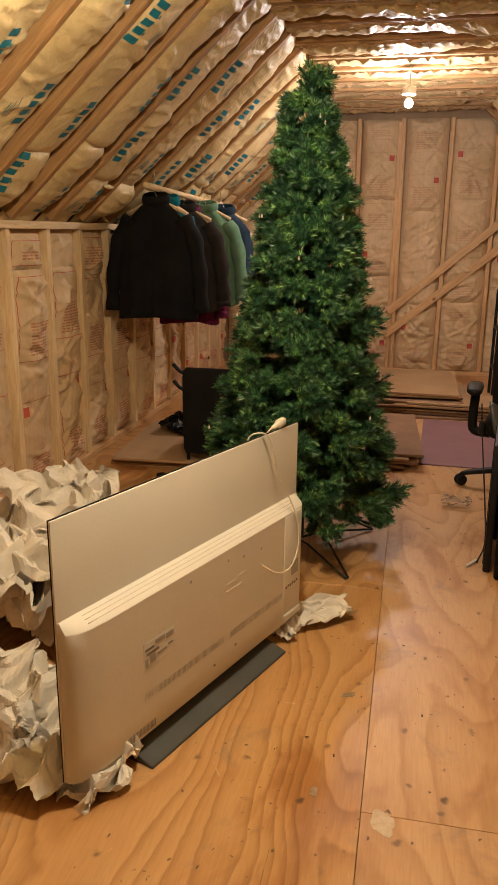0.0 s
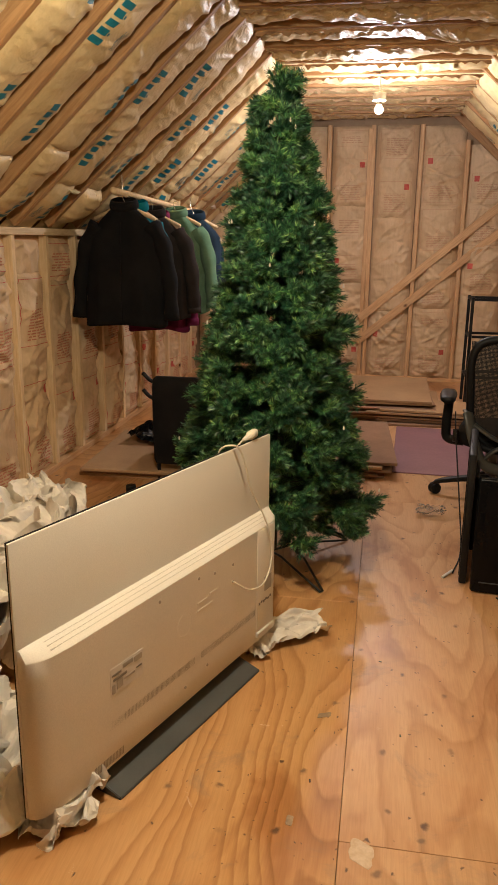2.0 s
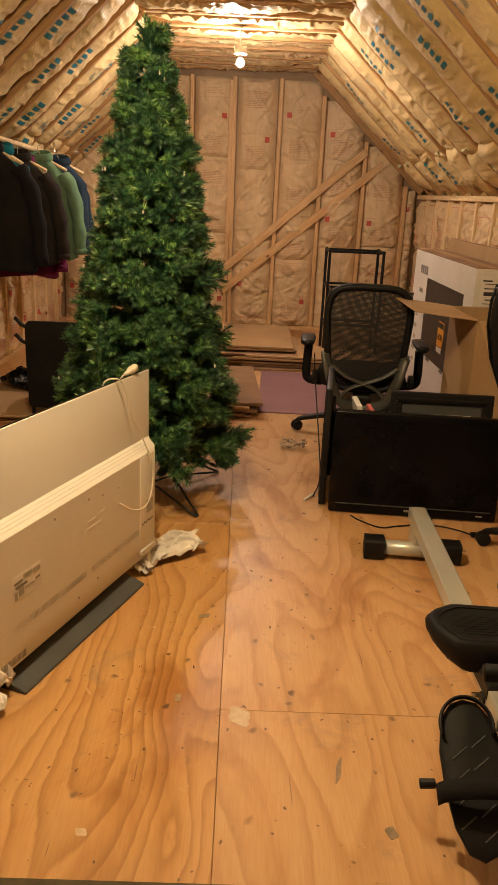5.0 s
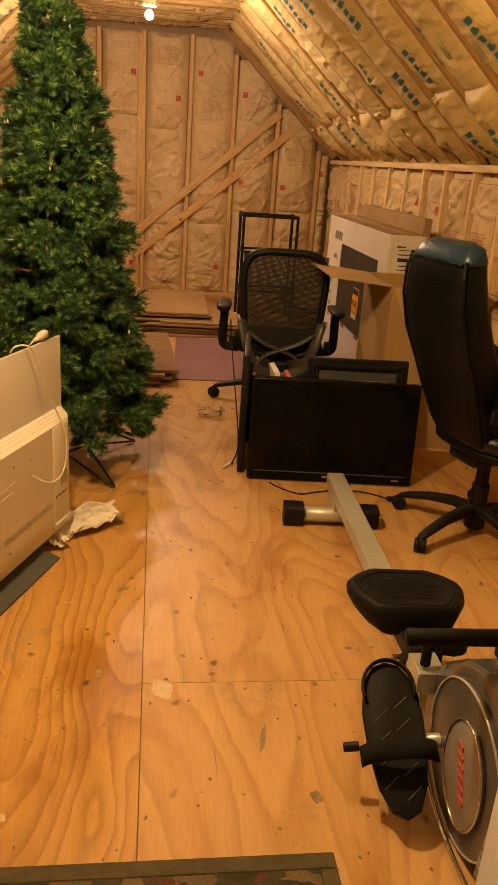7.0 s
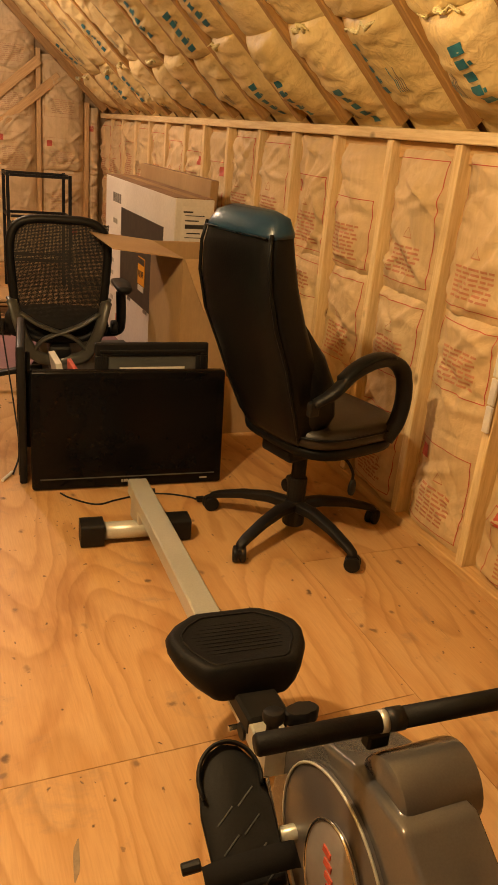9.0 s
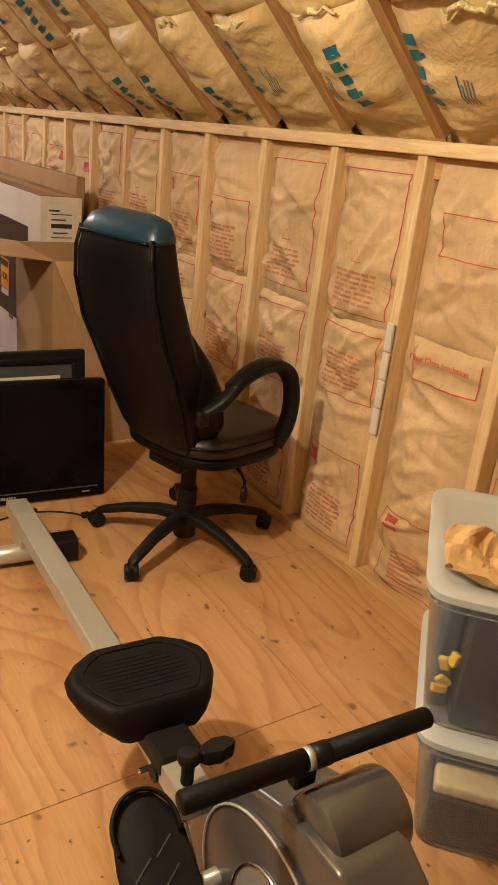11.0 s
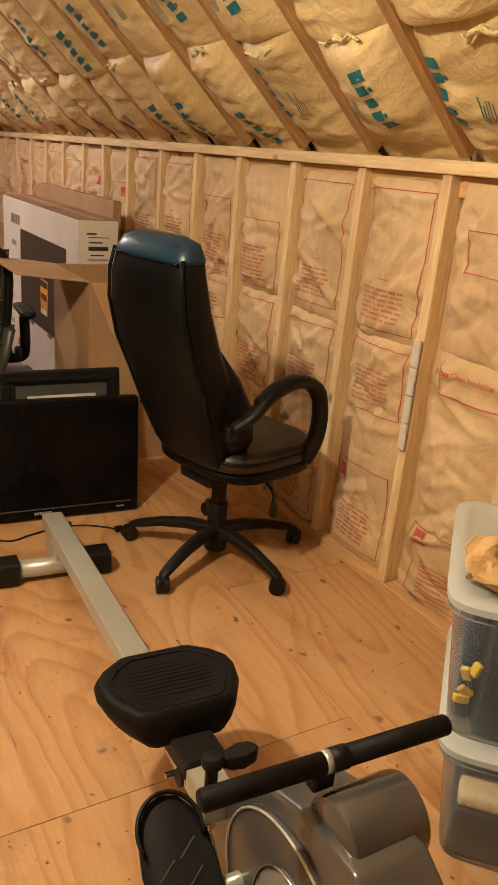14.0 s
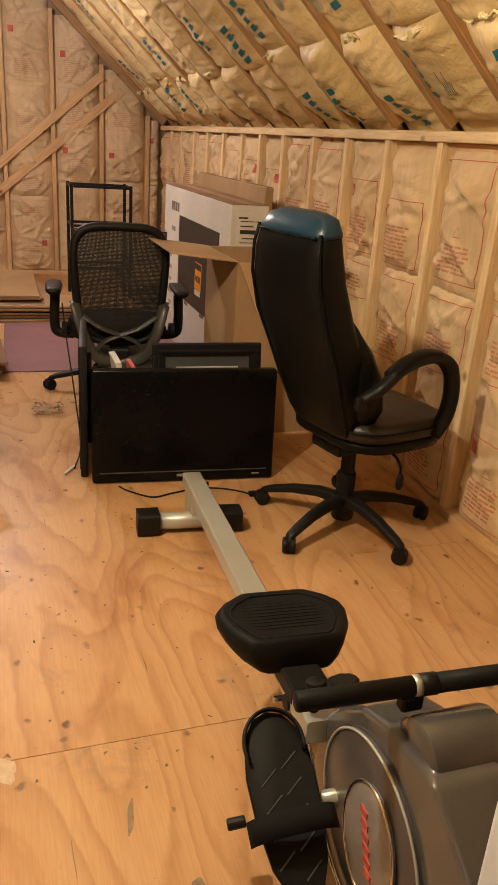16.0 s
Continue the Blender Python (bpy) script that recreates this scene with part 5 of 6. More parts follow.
    for x, k in ((0.646, 0.86), (0.651, 0.97), (0.660, 1.0), (0.776, 1.0), (0.787, 0.97), (0.792, 0.86)):
        pts = []
        for t in np.linspace(-25, 205, 22):
            pts.append(at(x, 0.980 + 0.066 * k * math.cos(radians(t)), 0.400 + 0.070 * k * math.sin(radians(t))))
        pts += [at(x, 0.915, 0.22), at(x, 1.045, 0.22)]
        sec.append(pts)
    soften(part("hood", loft(sec), FAIRING, c, "domed metallic grey hood"), 40)
    soften(part("hood_front", loft([ring(at(x, 0.80, 0.26), (0, 0.75, 0.66), (0, -0.66, 0.75), 0.10 * k, 0.07 * k, 20, 4) for x, k in ((0.655, 0.9), (0.665, 1), (0.775, 1), (0.785, 0.9))]), FAIRING_DARK, c))
    soften(part("cheek_panel", prism([(0, 0), (0.20, 0.03), (0.30, 0.22), (0.20, 0.30), (0.02, 0.20)], 0, 0.02, 0.006), FAIRING_PALE, c, "pale grey side panel")).matrix_basis = Matrix.Translation(at(0.629, 0.90, 0.05)) @ Matrix(((0, 0, -1, 0), (-1, 0, 0, 0), (0, 1, 0, 0), (0, 0, 0, 1)))
    # round side cover with its ring and printed disc
    cc = at(0.621, 1.04, 0.186)
    soften(part("side_cover", disc_bm(cc + Vector((0.006, 0, 0)), (1, 0, 0), 0.176, 0.014, 48, 0.004), FAIRING_DARK, c, "dark grey round side cover"))
    part("cover_ring", tube_bm([cc + Vector((-0.002, 0.176 * math.cos(t), 0.176 * math.sin(t))) for t in np.linspace(0, 2 * math.pi, 49)], 0.0028, 8, None, False), SILVER, c, "bright trim ring", True)
    dsk = soften(part("badge_disc", loft([ring(cc + Vector((-0.002 - q, -0.02, -0.005)), (0, 1, 0), (0, 0, 1), 0.086 * k, 0.118 * k, 36, 2) for q, k in ((0, 1), (0.006, 1), (0.008, 0.96))]), FAIRING_PALE, c, "pale oval disc with red marks"))
    part("disc_ring", tube_bm([cc + Vector((-0.009, -0.02 + 0.088 * math.cos(t), -0.005 + 0.120 * math.sin(t))) for t in np.linspace(0, 2 * math.pi, 41)], 0.0035, 8, None, False), CHROME, dsk, "", True)
    for k in range(6):
        y, z = 0.022 - 0.008 * k, 0.05 - 0.021 * k
        part("red_mark", box_bm(-0.0125, -0.02 + y - 0.012, z - 0.007, -0.0095, -0.02 + y + 0.012, z + 0.006), RED_INK, dsk).location = cc
    # pedal with heel cup, tread bars, strap and adjusting knob
    ped = part("pedal", loft([[Vector((x * k, y * k, z)) for x, y in ((-0.055, 0.13), (-0.03, 0.165), (0.0, 0.175), (0.03, 0.165), (0.055, 0.13), (0.066, 0.06), (0.064, -0.02), (0.052, -0.10), (0.03, -0.15), (0, -0.165), (-0.03, -0.15), (-0.052, -0.10), (-0.064, -0.02), (-0.066, 0.06))] for z, k in ((-0.012, 0.95), (-0.008, 1.0), (0.004, 1.0), (0.007, 0.96))]), FOAM, c, "black ribbed foot pedal with a strap")
    ped.matrix_basis = Matrix.Translation(at(0.520, 1.162, 0.150)) @ pose(0, 0, 0, 31, -8, -6)
    soften(ped)
    part("heel_cup", tube_bm([(0.058 * math.cos(t), 0.11 + 0.066 * math.sin(t), 0.016) for t in np.linspace(-0.35, math.pi + 0.35, 22)], 0.006, 8, None, True, (0.7, 1.5)), BLACK_PLASTIC, ped, "", True)
    for k in range(9):
        x0, y0 = (-0.04 if k % 2 else 0.004), 0.075 - 0.024 * k
        part("tread", tube_bm([(x0, y0 - 0.012, 0.008), (x0 + 0.034, y0 + 0.014, 0.008)], 0.0016, 6), GREY_PLASTIC, ped)
    part("strap", loft([[Vector((x, -0.035 + dy, 0.010 + 0.05 * math.sqrt(max(0, 1 - (x / 0.085) ** 2)) + dz)) for dy, dz in ((-0.026, 0), (0.018, 0), (0.018, 0.003), (-0.026, 0.003))] for x in np.linspace(-0.084, 0.084, 15)]), CLOTH_BLACK, ped, "black webbing strap", True)
    part("strap_knob", disc_bm((-0.10, -0.01, 0.0), (1, 0, 0), 0.011, 0.035, 12, 0.003), BLACK_PLASTIC, ped)
    part("axle", tube_bm([(0.05, 0.0, -0.02), (0.16, 0.0, -0.03)], 0.016, 12), SILVER, ped, "", True)
    p2 = part("pedal", ped.data, None, c)
    p2.matrix_basis = Matrix.Translation(at(0.86, 1.10, 0.13)) @ pose(0, 0, 0, 30, 8, 6)
    # handle across, foam grips and a grey collar
    h0, h1 = at(0.462, 1.055, 0.492), at(0.893, 1.018, 0.505)
    hd = (h1 - h0).normalized()
    handle = part("handle", tube_bm([h0, h0 + hd * 0.004, h0 + hd * 0.20], [0.0145, 0.017, 0.017], 18), FOAM, c, "black foam-grip handle", True)
    part("grip", tube_bm([h0 + hd * 0.236, h1 - hd * 0.004, h1], [0.017, 0.017, 0.0145], 18), FOAM, handle, "", True)
    part("collar", tube_bm([h0 + hd * 0.20, h0 + hd * 0.212], 0.0178, 18), SILVER, handle, "", True)
    part("clip", tube_bm([h0 + hd * 0.212, h0 + hd * 0.24], 0.0188, 18), BLACK_PLASTIC, handle, "", True)
    part("handle_hook", box_bm(-0.02, -0.012, -0.045, 0.02, 0.012, -0.016, 0.004), BLACK_PLASTIC, handle).location = h0 + hd * 0.20
    # front foot and bright trim running down to it
    part("front_foot", tube_bm([at(0.46, 0.66, 0.035), at(0.95, 0.63, 0.035)], 0.033, 16), SILVER, c, "", True)
    part("trim_bar", tube_bm(curve_pts([at(0.586, 1.235, 0.215), at(0.592, 1.215, 0.17), at(0.598, 1.13, 0.06), at(0.60, 1.02, 0.02), at(0.60, 0.80, 0.03)], 24), 0.006, 8), CHROME, c, "", True)
    return c


rower()

# ---- black televisions, frame, cords ----
p, q = Vector((0.391, 2.955, 0)), Vector((1.125, 2.89, 0))
dx = (q - p).normalized()
tvb = thing("television", (0, 0, 0), "black flat-screen television propped upright on the floor", "television", m=Matrix.Translation(p) @ Matrix((dx, Vector((-dx.y, dx.x, 0)), Vector((0, 0, 1)))).transposed().to_4x4() @ pose(0, 0, 0.0, -5, 0, 0))
w = (q - p).length
soften(part("bezel", box_bm(0, 0, 0.004, w, 0.05, 0.465, 0.012, 3), BLACK_GLASS, tvb))
part("screen", box_bm(0.035, -0.0025, 0.07, w - 0.035, 0.004, 0.435), BLACK_GLASS, tvb, "glossy dark screen")
part("back_bulge", box_bm(0.10, 0.045, 0.06, w - 0.10, 0.085, 0.40, 0.02, 2), BLACK_PLASTIC, tvb)
part("lower_trim", box_bm(0.03, -0.004, 0.046, w - 0.03, 0.002, 0.05), GREY_PLASTIC, tvb)
for k in range(7):
    part("brand_mark", box_bm(0.335 + 0.0095 * k, -0.003, 0.026, 0.342 + 0.0095 * k, 0.001, 0.036), SHADOW_GREY, tvb)
part("button", box_bm(w - 0.09, -0.002, 0.026, w - 0.06, 0.001, 0.031), SHADOW_GREY, tvb)
tvs = thing("monitor", (0.398, 3.27, 0), "thin black screen standing on edge beside the television", "monitor", turn=-7)
soften(part("casing", box_bm(-0.014, -0.24, 0.0, 0.016, 0.22, 0.545, 0.008, 2), BLACK_PLASTIC, tvs))
part("rear_hump", box_bm(0.015, -0.12, 0.10, 0.035, 0.15, 0.42, 0.008, 2), BLACK_PLASTIC, tvs)
part("screen", box_bm(-0.0165, -0.22, 0.03, -0.0135, 0.20, 0.52), BLACK_GLASS, tvs)

pf = thing("picture_frame", (0.905, 3.14, 0), "black picture frame with a dark mat leaning behind the television", "picture frame", m=Matrix.Translation((0.905, 3.13, 0.002)) @ pose(0, 0, 0, -7, 0, -3))
for nm, b in (("top_rail", (-0.235, 0, 0.455, 0.235, 0.028, 0.508)), ("bottom_rail", (-0.235, 0, 0.0, 0.235, 0.028, 0.053)), ("side_rail", (-0.235, 0.0006, 0.05, -0.182, 0.0274, 0.458)), ("side_rail", (0.182, 0.0006, 0.05, 0.235, 0.0274, 0.458))):
    part(nm, box_bm(*b, 0.006, 2), BLACK_PLASTIC, pf)
for b in ((-0.215, -0.006, 0.466, 0.215, 0.002, 0.480), (-0.215, -0.006, 0.03, -0.20, 0.002, 0.466), (0.20, -0.006, 0.03, 0.215, 0.002, 0.466)):
    part("moulding", box_bm(*b, 0.003, 2), BLACK_PLASTIC, pf)
part("mat", box_bm(-0.184, 0.012, 0.05, 0.184, 0.02, 0.456), GREY_PLASTIC, pf, "dark grey mat board")
part("document", box_bm(-0.135, 0.0095, 0.09, 0.135, 0.0118, 0.408), WHITE_CARD, pf, "pale printed document")
for k in range(4):
    part("printing", box_bm(-0.10 + 0.03 * k, 0.0085, 0.37 - 0.03 * (k % 2), -0.06 + 0.04 * k, 0.0096, 0.375 - 0.03 * (k % 2)), GREY_INK, pf)
part("back_board", box_bm(-0.22, 0.0282, 0.015, 0.22, 0.033, 0.49), CARD_DARK, pf)
mag = thing("magazine", (0.60, 3.20, 0), "folded glossy magazine standing beside the frame", "magazine")
part("cover", box_bm(-0.015, -0.02, 0, 0.01, 0.16, 0.44, 0.002), WHITE_CARD, mag).rotation_euler = (0, radians(-9), 0)
part("cover", box_bm(0.012, -0.015, 0, 0.03, 0.16, 0.40, 0.002), RED_INK, mag).rotation_euler = (0, radians(-3), 0)

cable = thing("power_cord", (0.62, 2.80, 0.0), "black power cord with a two-pin plug on the floor", "cord")
part("cord", tube_bm(curve_pts([(-0.13, 0.12, 0.004), (-0.10, 0.07, 0.004), (-0.02, 0.0, 0.004), (0.06, 0.02, 0.004), (0.17, 0.045, 0.004), (0.26, 0.03, 0.004), (0.33, -0.01, 0.004), (0.36, -0.04, 0.004)], 40), 0.0035, 8), BLACK_PLASTIC, cable, "", True)
pl = part("plug", box_bm(0.355, -0.065, 0.001, 0.385, -0.04, 0.019, 0.004, 2), BLACK_PLASTIC, cable)
for s in (0, 1):
    part("prong", box_bm(0.383, -0.061 + 0.011 * s, 0.008, 0.402, -0.058 + 0.011 * s, 0.014), CHROME, pl)
hang = thing("hanging_cord", (0.36, 3.5, 0), "thin dark cord trailing to the floor with a white tip", "cord")
part("cord", tube_bm(curve_pts([(0.02, 0.44, 0.52), (0.025, 0.36, 0.40), (0.03, 0.0, 0.16), (0.02, -0.25, 0.05), (-0.02, -0.38, 0.006)], 30), 0.0035, 6), BLACK_PLASTIC, hang, "", True)
part("tip", tube_bm([(-0.02, -0.36, 0.008), (-0.065, -0.43, 0.006)], 0.006, 8), WHITE_CARD, hang)
bits = thing("clear_plastic_tray", (0.29, 3.83, 0), "small clump of clear crinkled plastic on the floor", "plastic wrap")
crumpled("wrap", 0.16, clear_plastic("clear_wrap", (0.8, 0.8, 0.8), 0.2), bits, 77, (1, 0.6, 0.35), 0.35, 8, 14).location = (0, 0, 0.03)

# ---- boxes by the knee wall ----
tb = thing("television_box", (1.22, 3.97, 0), "white printed television carton standing on edge", "carton")
part("carton", box_bm(0, 0, 0, 0.20, 1.52, 1.005, 0.004), WHITE_CARD, tb)
part("carton_top", box_bm(0.002, 0.01, 1.004, 0.198, 1.51, 1.009), CARD_DARK, tb, "taped brown top flaps")
pic = part("printed_screen", box_bm(-0.0025, 0.19, 0.345, 0.001, 1.09, 0.845), DARK_INK, tb, "printed picture of a dark screen")
for b in ((-0.0045, 0.45, 0.325, -0.001, 0.52, 0.342), (-0.0045, 0.82, 0.325, -0.001, 0.89, 0.342)):
    part("printed_foot", box_bm(*b), GREY_INK, pic)
sticker = part("sticker", box_bm(-0.005, 0.51, 0.47, -0.0024, 0.65, 0.625), ORANGE_INK, pic, "black and orange sticker")
part("sticker_head", box_bm(-0.0062, 0.515, 0.585, -0.0048, 0.645, 0.62), DARK_INK, sticker)
part("sticker_foot", box_bm(-0.0062, 0.52, 0.435, -0.0026, 0.64, 0.465), WHITE_CARD, sticker)


def lettering(text, size, m, mat, parent, name="lettering"):
    cu = bpy.data.curves.new(name, "FONT")
    cu.body, cu.size, cu.extrude, cu.align_x, cu.align_y = text, size, 0.0006, "CENTER", "CENTER"
    tmp = new(name, cu)
    dg = bpy.context.evaluated_depsgraph_get()
    me = bpy.data.meshes.new_from_object(tmp.evaluated_get(dg))
    bpy.data.objects.remove(tmp)
    bpy.data.curves.remove(cu)
    me.materials.clear()
    ob = part(name, me, mat, parent)
    ob.matrix_basis = m
    return ob


face_left = Matrix(((0, 0, -1, 0), (-1, 0, 0, 0), (0, 1, 0, 0), (0, 0, 0, 1)))
lettering("HDR", 0.055, Matrix.Translation((-0.0062, 0.58, 0.53)) @ face_left, DARK_INK, sticker)
for k in range(4):
    part("brand_block", box_bm(-0.002, 1.275 - 0.055 * k, 0.86, 0.001, 1.315 - 0.055 * k, 0.915), GREY_INK, tb)
for k in range(6):
    part("printing", box_bm(-0.002, 1.20 + 0.018 * k, 0.73, 0.001, 1.212 + 0.018 * k, 0.76), SHADOW_GREY, tb)
for k in range(5):
    part("printing", box_bm(-0.002, 1.28, 0.56 - 0.08 * k, 0.001, 1.34 + 0.03 * (k % 2), 0.585 - 0.08 * k), SHADOW_GREY, tb)
part("red_mark", box_bm(-0.002, 1.13, 0.12, 0.001, 1.19, 0.165), RED_INK, tb)
part("tape_strip", box_bm(0.08, 0.012, 1.0085, 0.13, 1.508, 1.0105), CARD, tb)
# end face of the carton with its delivery labels
lbl = part("end_label", box_bm(0.03, -0.002, 0.74, 0.17, 0.001, 0.97), WHITE_CARD, tb, "white delivery label with bar codes")
for z, x0, x1, h in ((0.94, 0.04, 0.09, 0.008), (0.925, 0.05, 0.15, 0.004), (0.90, 0.05, 0.12, 0.006), (0.865, 0.05, 0.15, 0.02), (0.84, 0.06, 0.13, 0.006), (0.82, 0.05, 0.15, 0.004)):
    part("printing", box_bm(x0, -0.0035, z, x1, -0.0015, z + h), DARK_INK, lbl)
for k in range(9):
    part("bar", box_bm(0.045 + 0.0125 * k, -0.0035, 0.755, 0.050 + 0.0125 * k + 0.003 * (k % 2), -0.0015, 0.80), DARK_INK, lbl)

bb = thing("cardboard_carton", (1.432, 4.18, 0), "tall flat brown carton leaning against the knee wall", "carton")
part("panel", box_bm(0, 0, 0, 0.045, 1.40, 1.085, 0.004), CARD, bb).rotation_euler = (0, radians(2), 0)
part("tape_strip", box_bm(0.045, -0.001, 1.083, 0.075, 1.40, 1.0855), CARD_DARK, bb)

ob_ = thing("open_cardboard_box", (1.085, 3.40, 0), "open brown cardboard box with its flaps folded out", "cardboard box")
BW, BD, BH, T = 0.42, 0.50, 0.81, 0.005
for nm, b in (("front_panel", (0, 0, 0, BW, T, BH)), ("rear_panel", (0, BD - T, 0, BW, BD, BH)), ("side_panel", (0, T, 0, T, BD - T, BH)), ("side_panel", (BW - T, T, 0, BW, BD - T, BH)), ("bottom_panel", (T, T, 0.001, BW - T, BD - T, 0.006))):
    part(nm, box_bm(*b), CARD, ob_)
fl = part("flap", box_bm(-0.30, 0, 0, 0, BD, T), CARD, ob_, "flap folded out level")
fl.matrix_basis = Matrix.Translation((0.0, 0, BH)) @ pose(0, 0, 0, 0, 6, 0)
fl = part("flap", prism([(0.004, 0), (0.07, -0.23), (BW - 0.03, -0.23), (BW, 0)], 0, T), CARD, ob_, "flap hanging down outside")
fl.matrix_basis = Matrix.Translation((0.0, -0.002, BH)) @ pose(0, 0, 0, 64, 0, 0)
fl = part("flap", box_bm(0, 0, 0, BW, 0.05, T), CARD, ob_)
fl.matrix_basis = Matrix.Translation((0, BD, BH)) @ pose(0, 0, 0, -60, 0, 0)
fl = part("flap", box_bm(0, 0, 0, 0.12, BD, T), CARD, ob_)
fl.matrix_basis = Matrix.Translation((BW, 0, BH)) @ pose(0, 0, 0, 0, 12, 0)
fb = thing("black_box", (0.98, 3.75, 0), "low flat black box lying behind the picture frame", "box")
part("body", box_bm(-0.38, -0.2, 0, 0.08, 0.55, 0.20, 0.01, 2), BLACK_PLASTIC, fb)
part("lid", box_bm(-0.385, -0.205, 0.20, 0.085, 0.555, 0.22, 0.006, 2), GREY_PLASTIC, fb)

# ---- steel rack, cardboard stacks, purple sheet ----
rk = thing("steel_rack", (0.95, 6.62, 0), "black square-tube steel frame standing by the gable wall", "rack")
for x in (-0.235, 0.235):
    for y in (0, 0.30):
        part("post", box_bm(x - 0.012, y - 0.012, 0, x + 0.012, y + 0.012, 0.905, 0.002), BLACK_PLASTIC, rk)
for z in (0.887, 0.585, 0.25):
    part("rail", box_bm(-0.22, -0.010, z - 0.010, 0.22, 0.010, z + 0.010, 0.002), BLACK_PLASTIC, rk)
    part("rail", box_bm(-0.22, 0.290, z - 0.010, 0.22, 0.310, z + 0.010, 0.002), BLACK_PLASTIC, rk)
    for x in (-0.235, 0.235):
        part("side_rail", box_bm(x - 0.010, 0.014, z - 0.012, x + 0.010, 0.286, z + 0.012, 0.002), BLACK_PLASTIC, rk)


def card_stack(place, label, count, sx, sy, seed, jitter=0.05, grow=0.0):
    t = thing("cardboard_stack", place, label, "cardboard", "flat cardboard stacks")
    r = random.Random(seed)
    z = 0
    for k in range(count):
        h = r.uniform(0.009, 0.018)
        a, b = sx * r.uniform(0.86, 1.0), sy * r.uniform(0.88, 1.0)
        o = part("flattened_box", box_bm(-a / 2, -b / 2, 0, a / 2, b / 2, h, 0.002), CARD_DARK if r.random() < 0.35 else CARD, t)
        o.location = (r.uniform(-jitter, jitter) + grow * k, r.uniform(-jitter, jitter), z)
        o.rotation_euler = (0, 0, radians(r.uniform(-4, 4)))
        z += h + r.uniform(0.001, 0.006)
    return t


card_stack((-0.28, 4.92, 0), "low stack of flattened brown cardboard boxes", 5, 0.74, 1.12, 4, 0.02)
card_stack((-0.02, 6.42, 0), "tall stack of flattened brown cardboard by the gable wall", 11, 0.95, 1.15, 9, 0.06)
card_stack((0.33, 6.05, 0), "loose flattened cardboard beside a taller stack", 6, 0.72, 0.5, 15, 0.05)
card_stack((-1.38, 4.55, 0), "flattened brown cardboard sheets along the knee wall", 3, 0.70, 0.95, 22, 0.03)
card_stack((1.40, 6.75, 0), "stack of dark boards in the corner behind the rack", 14, 0.42, 1.2, 31, 0.03)
ps = thing("foam_sheet", (0.62, 5.10, 0), "thin dull purple sheet lying on the floor", "mat")
part("sheet", box_bm(-0.50, -0.58, 0, 0.62, 0.60, 0.008, 0.003), PURPLE, ps).rotation_euler = (0, 0, radians(-2))
bag = thing("plastic_bag", (-1.45, 4.72, 0.055), "crumpled black plastic wrapping on the cardboard", "plastic bag")
crumpled("wrapping", 0.45, BLACK_GLASS, bag, 91, (0.9, 0.75, 0.28), 0.4, 9, 26).location = (0.05, 0.05, 0.05)

# ---- black padded chair by the knee wall ----
fc = thing("padded_chair", (-1.02, 4.12, 0), "black padded chair seen from behind with thin arm rods", "chair")
soften(part("backrest", loft([ring((0, 0, z), (1, 0, 0), (0, 1, 0), w, t, 24, 5) for z, w, t in ((0.10, 0.215, 0.02), (0.13, 0.225, 0.03), (0.35, 0.23, 0.034), (0.55, 0.23, 0.032), (0.585, 0.225, 0.026), (0.60, 0.21, 0.014))]), CLOTH_BLACK, fc))
part("seat", box_bm(-0.22, 0.03, 0.27, 0.22, 0.45, 0.34, 0.02, 2), CLOTH_BLACK, fc)
for z in (0.595, 0.50):
    part("arm_rod", tube_bm([(-0.20, 0.03, z - 0.05), (-0.255, 0.02, z - 0.02), (-0.285, 0.0, z + 0.02)], 0.011, 8), BLACK_PLASTIC, fc, "", True)
for x in (-0.2, 0.2):
    for y in (0.0, 0.42):
        part("leg", tube_bm([(x, y, 0.0), (x, y, 0.30)], 0.011, 8), BLACK_PLASTIC, fc)
ft = thing("floor_knob", (-1.255, 3.72, 0), "short black post with a rubber cap on the floor", "post")
part("stem", tube_bm([(0, 0, 0), (0, 0, 0.045)], 0.008, 10), BLACK_PLASTIC, ft)
soften(part("cap", disc_bm((0, 0, 0.068), (0, 0, 1), 0.027, 0.05, 18, 0.008), BLACK_PLASTIC, ft))
part("foot_plate", disc_bm((0, 0, 0.004), (0, 0, 1), 0.045, 0.008, 18), BLACK_PLASTIC, ft)

# ---- clothes rod and hanging clothes ----
RX, RZ0, RZ1, RY0, RY1 = -1.50, 1.592, 1.535, 4.28, 6.35
rod = thing("clothes_rod", (RX, RY0, RZ0), "round wooden clothes rod hung from the rafters", "clothes rod")
part("pole", tube_bm([(0, 0, 0), (0.0, RY1 - RY0, RZ1 - RZ0)], 0.017, 16), PINE, rod, "", True)
for y in (0.22, RY1 - RY0 - 0.25):
    z = (RZ1 - RZ0) * y / (RY1 - RY0)
    part("hanger_loop", tube_bm([(0.02, y, z - 0.012), (0, y, z - 0.02), (-0.02, y, z - 0.012), (-0.022, y, z + 0.03), (-0.024, y, z + 0.10)], 0.004, 6), CHROME, rod, "", True)


